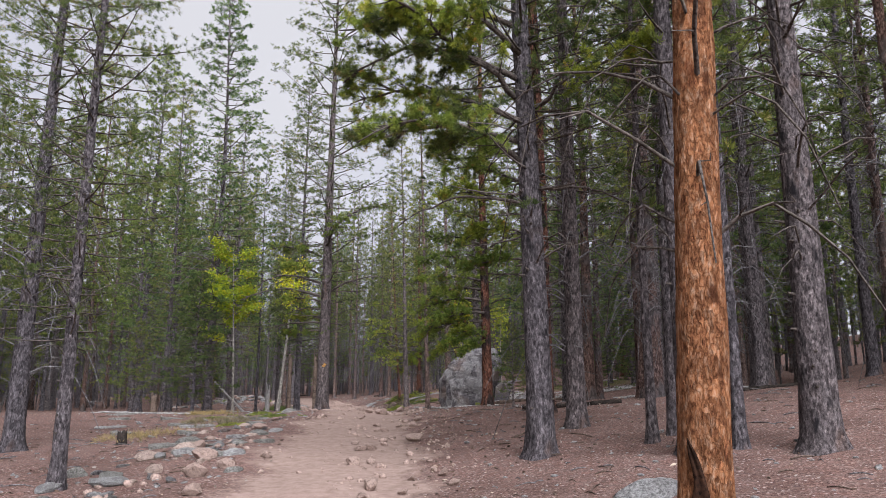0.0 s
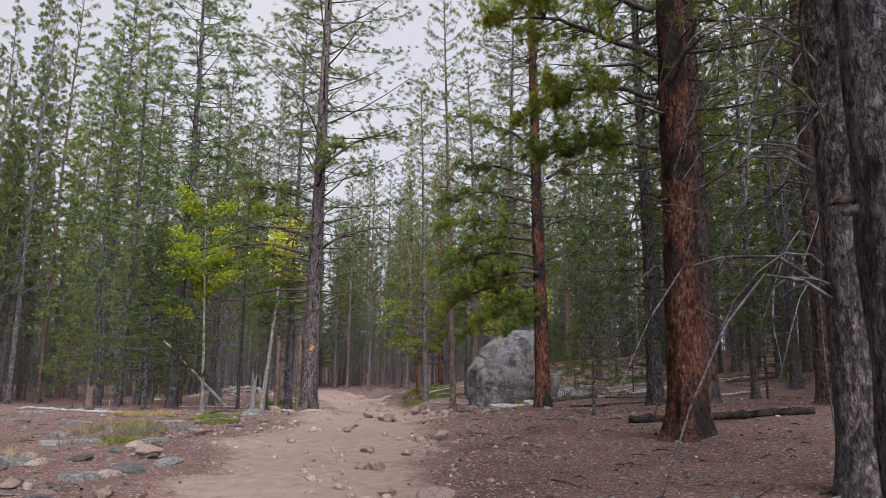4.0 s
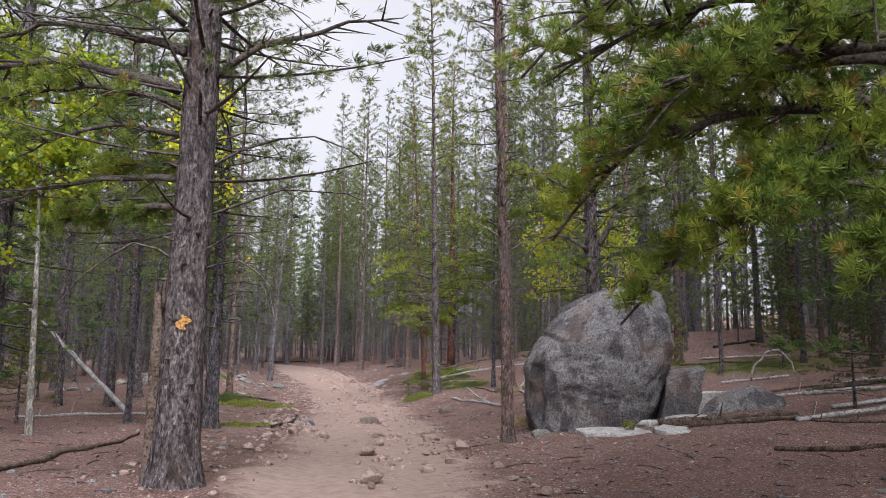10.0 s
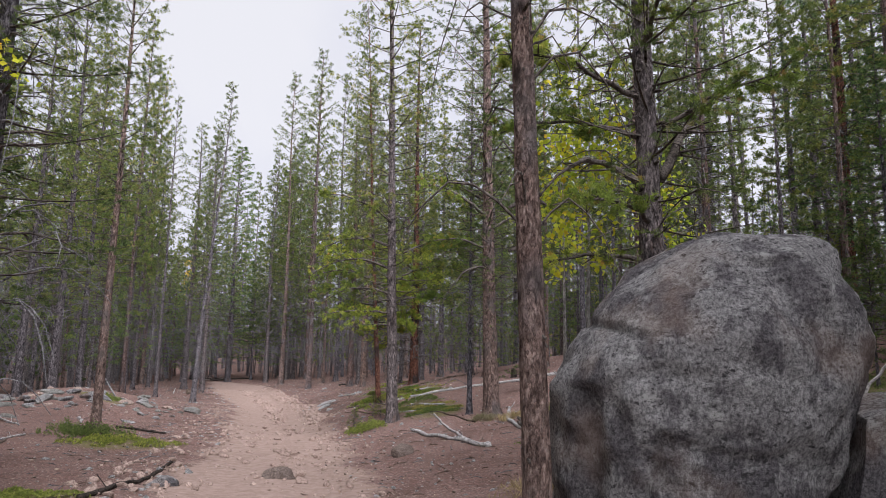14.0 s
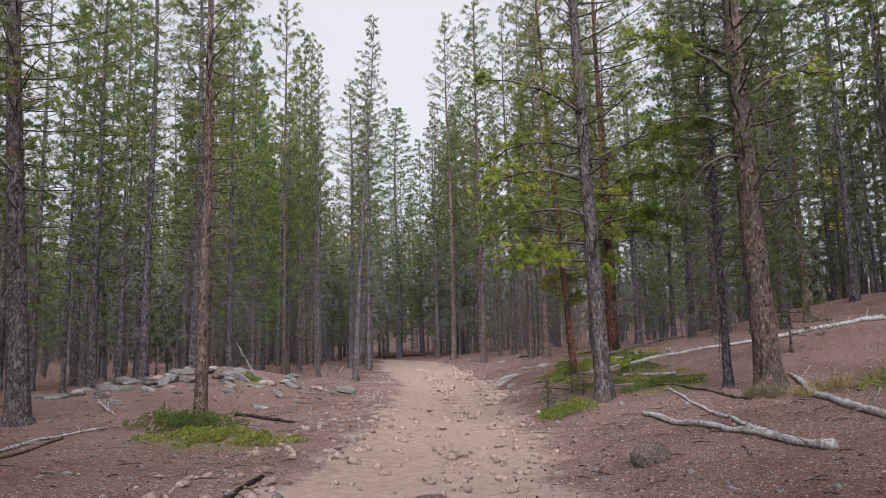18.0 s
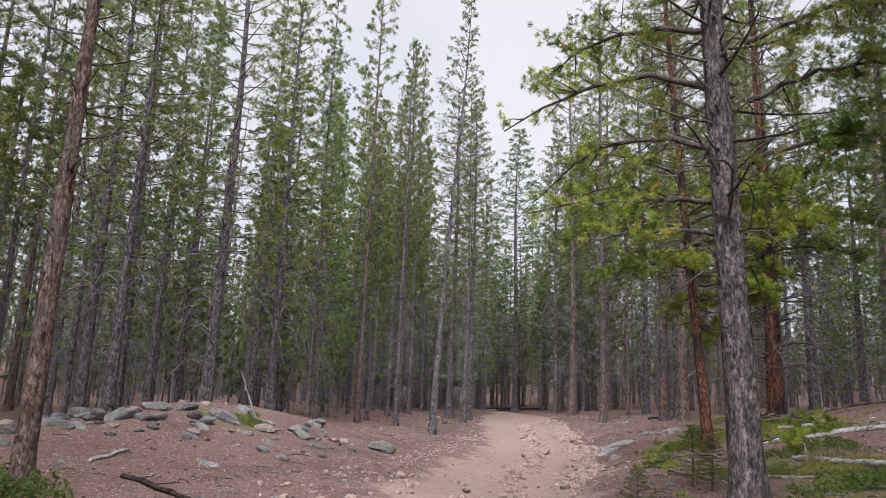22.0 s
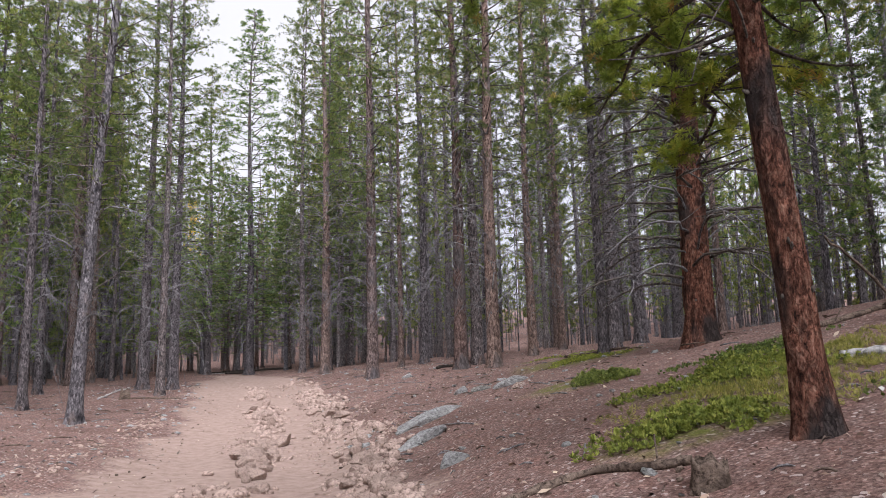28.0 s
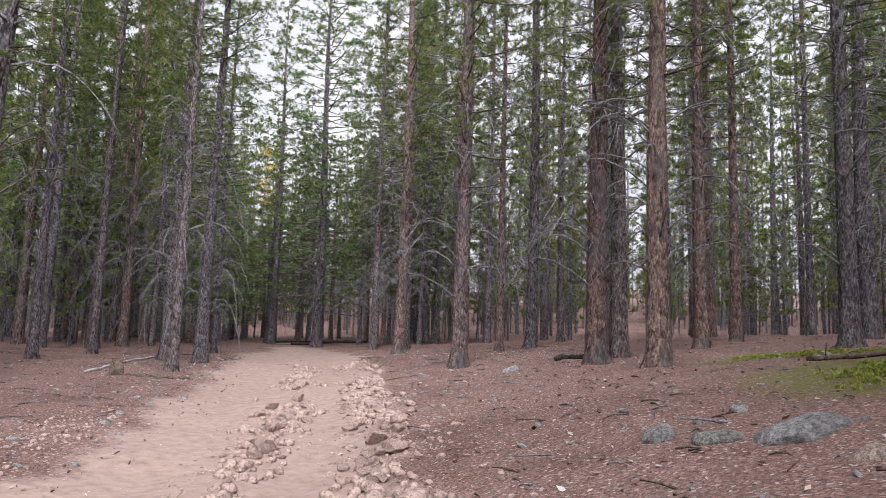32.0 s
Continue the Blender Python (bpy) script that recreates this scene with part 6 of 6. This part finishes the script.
def shrub_patch(x, y, rx, ry, count, high, seed, label, mat=None, blades=9, length=0.036, width=0.0055):
    """Low creeping shrub: many small leaf fans over a shallow mound."""
    rng = np.random.default_rng(seed)
    count = count * 2 if mat is None else count
    w, q = rng.uniform(0, 6.283, count), rng.uniform(0, 1, count) ** 0.6
    lobe = 1 + 0.28 * np.sin(3 * w + seed) + 0.15 * np.sin(7 * w)
    px, py = x + rx * q * lobe * np.cos(w), y + ry * q * lobe * np.sin(w)
    clump = np.array([noise.noise(Vector((1.9 * a, 1.9 * b, seed))) + 0.5 * noise.noise(Vector((5 * a, 5 * b, seed))) for a, b in zip(px, py)])
    keep = clump > -0.28 + 0.5 * q ** 3
    px, py, q, clump, count = px[keep], py[keep], q[keep], clump[keep], int(keep.sum())
    pz = land(px, py) + high * rng.uniform(0.1, 1, count) * np.clip(1.25 - q * q, 0, 1) * np.clip(0.9 + 1.8 * clump, 0.2, 2.2)
    a = np.stack([rng.normal(0, 0.4, count), rng.normal(0, 0.4, count), np.full(count, 0.9)], 1)
    v, f = tufts(rng, np.stack([px, py, pz], 1) - (x, y, 0), a, blades, length, width, 0.6)
    ob = new("low_shrub", mesh_from("low_shrub", v, f, mat or SHRUB_LEAF))
    ob.location = (x, y, 0)
    tagged(ob, label, "shrub", kind="stuff")


MOSSY_GRASS = "short yellow-green grass and moss between the fallen logs"
for i, (x, y, rx, ry, count) in enumerate([(-3.0, 57.8, 1.2, 1.1, 1500), (-1.8, 58.9, 1.5, 0.9, 1500), (-2.4, 52.4, 1.0, 0.7, 2000), (-1.3, 52.6, 0.9, 0.7, 1600), (-1.2, 51.0, 0.8, 0.6, 1300)]):
    shrub_patch(x, y, rx, ry, count, 0.02, 80 + i, MOSSY_GRASS, GRASS_GREEN, 8, 0.06, 0.0022)
GREEN_MAT = "mat of low bright green creeping shrub on the litter"
for i, (x, y, rx, ry, count, high) in enumerate([(-10.5, 46.9, 1.1, 0.7, 1700, 0.30), (-9.0, 45.6, 1.3, 1.0, 1500, 0.10), (-3.3, 49.2, 0.6, 0.7, 800, 0.20), (-2.9, 58.9, 1.1, 0.6, 1000, 0.09), (-3.9, 57.1, 0.7, 0.4, 650, 0.09), (-2.4, 60.2, 0.9, 0.5, 500, 0.06),
                                               (-3.8, 61.2, 0.7, 0.35, 650, 0.10), (-3.4, 66.4, 0.8, 0.8, 550, 0.06), (-1.3, 50.9, 0.9, 1.3, 900, 0.06), (-1.7, 54.1, 0.8, 0.8, 700, 0.07), (-6.9, 37.5, 0.9, 0.5, 500, 0.06), (-5.9, 23.9, 0.9, 0.7, 500, 0.05), (-4.9, 21.6, 0.8, 0.5, 380, 0.04), (-6.9, 22.4, 0.7, 0.4, 300, 0.04), (-5.3, 18.4, 0.5, 0.4, 200, 0.04), (2.0, 46.4, 0.7, 0.9, 350, 0.08), (1.4, 42.2, 0.8, 0.5, 350, 0.06), (-1.6, 56.6, 0.9, 0.8, 550, 0.07), (8.9, 46.0, 2.4, 3.0, 1500, 0.06), (-13.2, 54.9, 0.8, 0.6, 500, 0.06), (-3.0, 70.6, 1.4, 1.2, 600, 0.05), (1.6, 33.15, 0.25, 0.15, 90, 0.16)]):
    shrub_patch(x, y, rx, ry, count, high, 20 + i, GREEN_MAT)
for i, (x, y, rx, ry, count) in enumerate([(1.9, 46.8, 0.8, 0.9, 160), (0.1, 47.0, 0.5, 0.4, 120), (-1.5, 53.0, 0.5, 0.6, 110), (-5.5, 19.0, 0.8, 1.5, 120), (0.0, 37.2, 0.6, 1.0, 110), (-6.4, 15.6, 0.9, 1.1, 150), (-6.6, 20.6, 1.0, 0.9, 150), (-8.0, 24.6, 1.2, 0.8, 160), (0.9, 46.6, 0.7, 0.5, 150), (2.9, 47.6, 0.9, 0.5, 130)]):
    shrub_patch(x, y, rx, ry, count, 0.04, 50 + i, "thin tuft of dry yellowish grass on bare litter", DRY_GRASS, 9, 0.17, 0.004)


# ---- loose stones of the trail ----
def trail_stones():
    rng = np.random.default_rng(14)
    kinds = [rock_mesh("stone", 400 + i, (1, 0.8, 0.6), DUSTY_STONE, 2, 14, 0.12) for i in range(7)]
    made = 0
    while made < 298:
        y = rng.choice((rng.uniform(8, 34), rng.uniform(56, 74), rng.uniform(56, 74), rng.uniform(34, 56)))
        across = rng.choice((0.1, 0.15, 0.2, 1.5, 1.55, 1.6)) if y > 55 else rng.choice((0.0, 0.4, -1.5, -2.2, 1.5, 0.9))
        across += rng.normal(0, 0.17 if y > 55 else 0.25)
        if noise.noise(Vector((0.3 * y, across, 3))) < -0.12:
            continue
        x = float(trail_x(y)) + across
        k = min(0.23, 0.08 + rng.exponential(0.04))
        ob = new("stone", kinds[rng.integers(7)])
        ob.matrix_basis = Matrix.Translation(at_land(x, y, 0.3 * k)) @ Euler(rng.uniform(-0.4, 0.4, 3)).to_matrix().to_4x4() @ Matrix.Rotation(rng.uniform(0, 6.28), 4, "Z") @ Matrix.Diagonal((k, k * rng.uniform(0.7, 1.1), k * rng.uniform(0.7, 1.2), 1))
        tagged(ob, "dusty tan loose stone lying on the worn trail", "stone", "loose trail stones")
        made += 1


trail_stones()


def joined(name, base_v, base_f, rows, mat, label, category, smooth=False):
    """Many small alike pieces in one mesh: rows of place, turn matrix and size."""
    v, f, n = [], [], 0
    for place, turn, size in rows:
        v.append((base_v * size) @ turn.T + place)
        f.append(base_f + n)
        n += len(base_v)
    tagged(new(name, mesh_from(name, np.concatenate(v), np.concatenate(f), mat, smooth)), label, category, kind="stuff")


def solid(level, seed):
    bm = bmesh.new()
    bmesh.ops.create_icosphere(bm, subdivisions=level, radius=1.0)
    off = Vector((seed, 0, 0))
    for q in bm.verts:
        q.co *= 1 + 0.3 * noise.noise(q.co * 1.4 + off)
    v = np.array([q.co for q in bm.verts])
    f = np.array([[q.index for q in p.verts] for p in bm.faces])
    bm.free()
    return v, f


def spin(rng, tilt=0.3):
    return np.array((Matrix.Rotation(rng.uniform(0, 6.283), 3, "Z") @ Matrix.Rotation(rng.normal(0, tilt), 3, "X") @ Matrix.Rotation(rng.normal(0, tilt), 3, "Y")))


def litter():
    rng = np.random.default_rng(23)
    v, f = solid(1, 3)
    rows = []
    while len(rows) < 1700:
        y = rng.choice((rng.uniform(8, 34), rng.uniform(34, 58), rng.uniform(56, 78), rng.uniform(56, 78)))
        d = (rng.choice((0.1, 0.2, 1.5, 1.6, 1.7)) if y > 55 else rng.choice((0.1, 0.5, 1.4, -0.8, -1.5, -2.2, -2.8))) + rng.normal(0, 0.24)
        if noise.noise(Vector((0.4 * y, d, 7))) < -0.05 or y < 34 and rng.uniform() < 0.6:
            continue
        x = float(trail_x(y)) + d
        k = min(0.12, 0.042 + rng.exponential(0.024))
        rows.append((np.array(at_land(x, y, 0.2 * k)), spin(rng), np.array((k, k * rng.uniform(0.6, 1), k * rng.uniform(0.45, 0.75)))))
    joined("trail_rubble", v, f, rows, DUSTY_STONE, "fist-sized tan stones along the ruts and edges of the trail", "stones")
    rows = []
    while len(rows) < 6500:
        y = rng.choice((rng.uniform(4, 80), rng.uniform(55, 71)))
        d = rng.choice((0.15, 0.15, 1.5, 1.8, -2.4)) + rng.normal(0, 0.34)
        if noise.noise(Vector((0.5 * y, d, 1))) < -0.1:
            continue
        x = float(trail_x(y)) + d
        k = min(0.05, 0.009 + rng.exponential(0.011))
        rows.append((np.array(at_land(x, y, 0.1 * k)), spin(rng), np.array((k, k * 0.8, k * 0.55))))
    joined("gravel", v, f, rows, DUSTY_STONE, "loose tan gravel and pebbles scattered over the trail", "gravel")
    rows = []
    while len(rows) < 2600:
        y = rng.uniform(4, 80)
        d = rng.choice((-1, 1)) * (1.5 + rng.exponential(4.0))
        if abs(d) > 14:
            continue
        x = float(trail_x(y)) + d
        k = min(0.11, 0.02 + rng.exponential(0.018))
        rows.append((np.array(at_land(x, y, 0.05 * k)), spin(rng), np.array((k, k * 0.75, k * 0.4))))
    joined("litter_stones", v, f, rows, PALE_STONE, "small pale stones half sunk in the needle litter", "stones")
    cone_v, cone_f = solid(1, 9)
    rows = []
    while len(rows) < 700:
        y = rng.uniform(4, 80)
        d = rng.choice((-1, 1, 1)) * (1.2 + rng.exponential(3.5))
        x = float(trail_x(y)) + d
        rows.append((np.array(at_land(x, y, 0.012)), spin(rng), np.array((0.027, 0.018, 0.016)) * rng.uniform(0.7, 1.2)))
    joined("pine_cones", cone_v, cone_f, rows, LOG_BROWN, "dark fallen pine cones on the forest floor", "pine cones")
    stick = Shape()
    t = np.linspace(-0.5, 0.5, 4)
    stick.tube(np.stack([t, 0.05 * np.sin(4 * t), 0.02 * np.cos(6 * t)], 1), (0.011, 0.012, 0.010, 0.006), 4)
    sv = np.concatenate(stick.v)
    sf = np.array([(q[0], q[i], q[i + 1]) for q in stick.f for i in range(1, len(q) - 1)])
    for name, mat, words, count in (("fallen_twigs", TWIG, "grey dead twigs strewn over the litter", 1900), ("bark_twigs", LOG_BROWN, "brown twigs and bark strips on the litter", 1700)):
        rows = []
        while len(rows) < count:
            y = rng.uniform(4, 82)
            d = rng.choice((-1, 1)) * (1.9 + rng.exponential(5.0))
            if abs(d) > 17:
                continue
            x = float(trail_x(y)) + d
            k = 0.08 + rng.exponential(0.13)
            rows.append((np.array(at_land(x, y, 0.012)), spin(rng, 0.08), np.array((k, k, 0.6 + 0.4 * k))))
        joined(name, sv, sf, rows, mat, words, "twigs")
    chip_v = np.array(((-1, -0.4, 0), (0.2, -0.5, 0.12), (1, 0.1, 0), (0, 0.5, 0.1)))
    chip_f = np.array(((0, 1, 3), (1, 2, 3)))
    for name, mat, words, count in (("bark_chips", DRY_LITTER, "brown and tan bark flakes covering the forest floor", 22000), ("pale_chips", TAN_FLAKE, "tan dry leaves and wood chips on the litter", 11000)):
        rows = []
        while len(rows) < count:
            y = rng.uniform(4, 78)
            d = rng.choice((-1, 1, 1)) * (1.0 + rng.exponential(3.6))
            if abs(d) > 13:
                continue
            x = float(trail_x(y)) + d
            k = min(0.05, 0.007 + rng.exponential(0.0095))
            rows.append((np.array(at_land(x, y, 0.012)), spin(rng, 0.35), np.array((k, k, k))))
        joined(name, chip_v, chip_f, rows, mat, words, "litter")


litter()
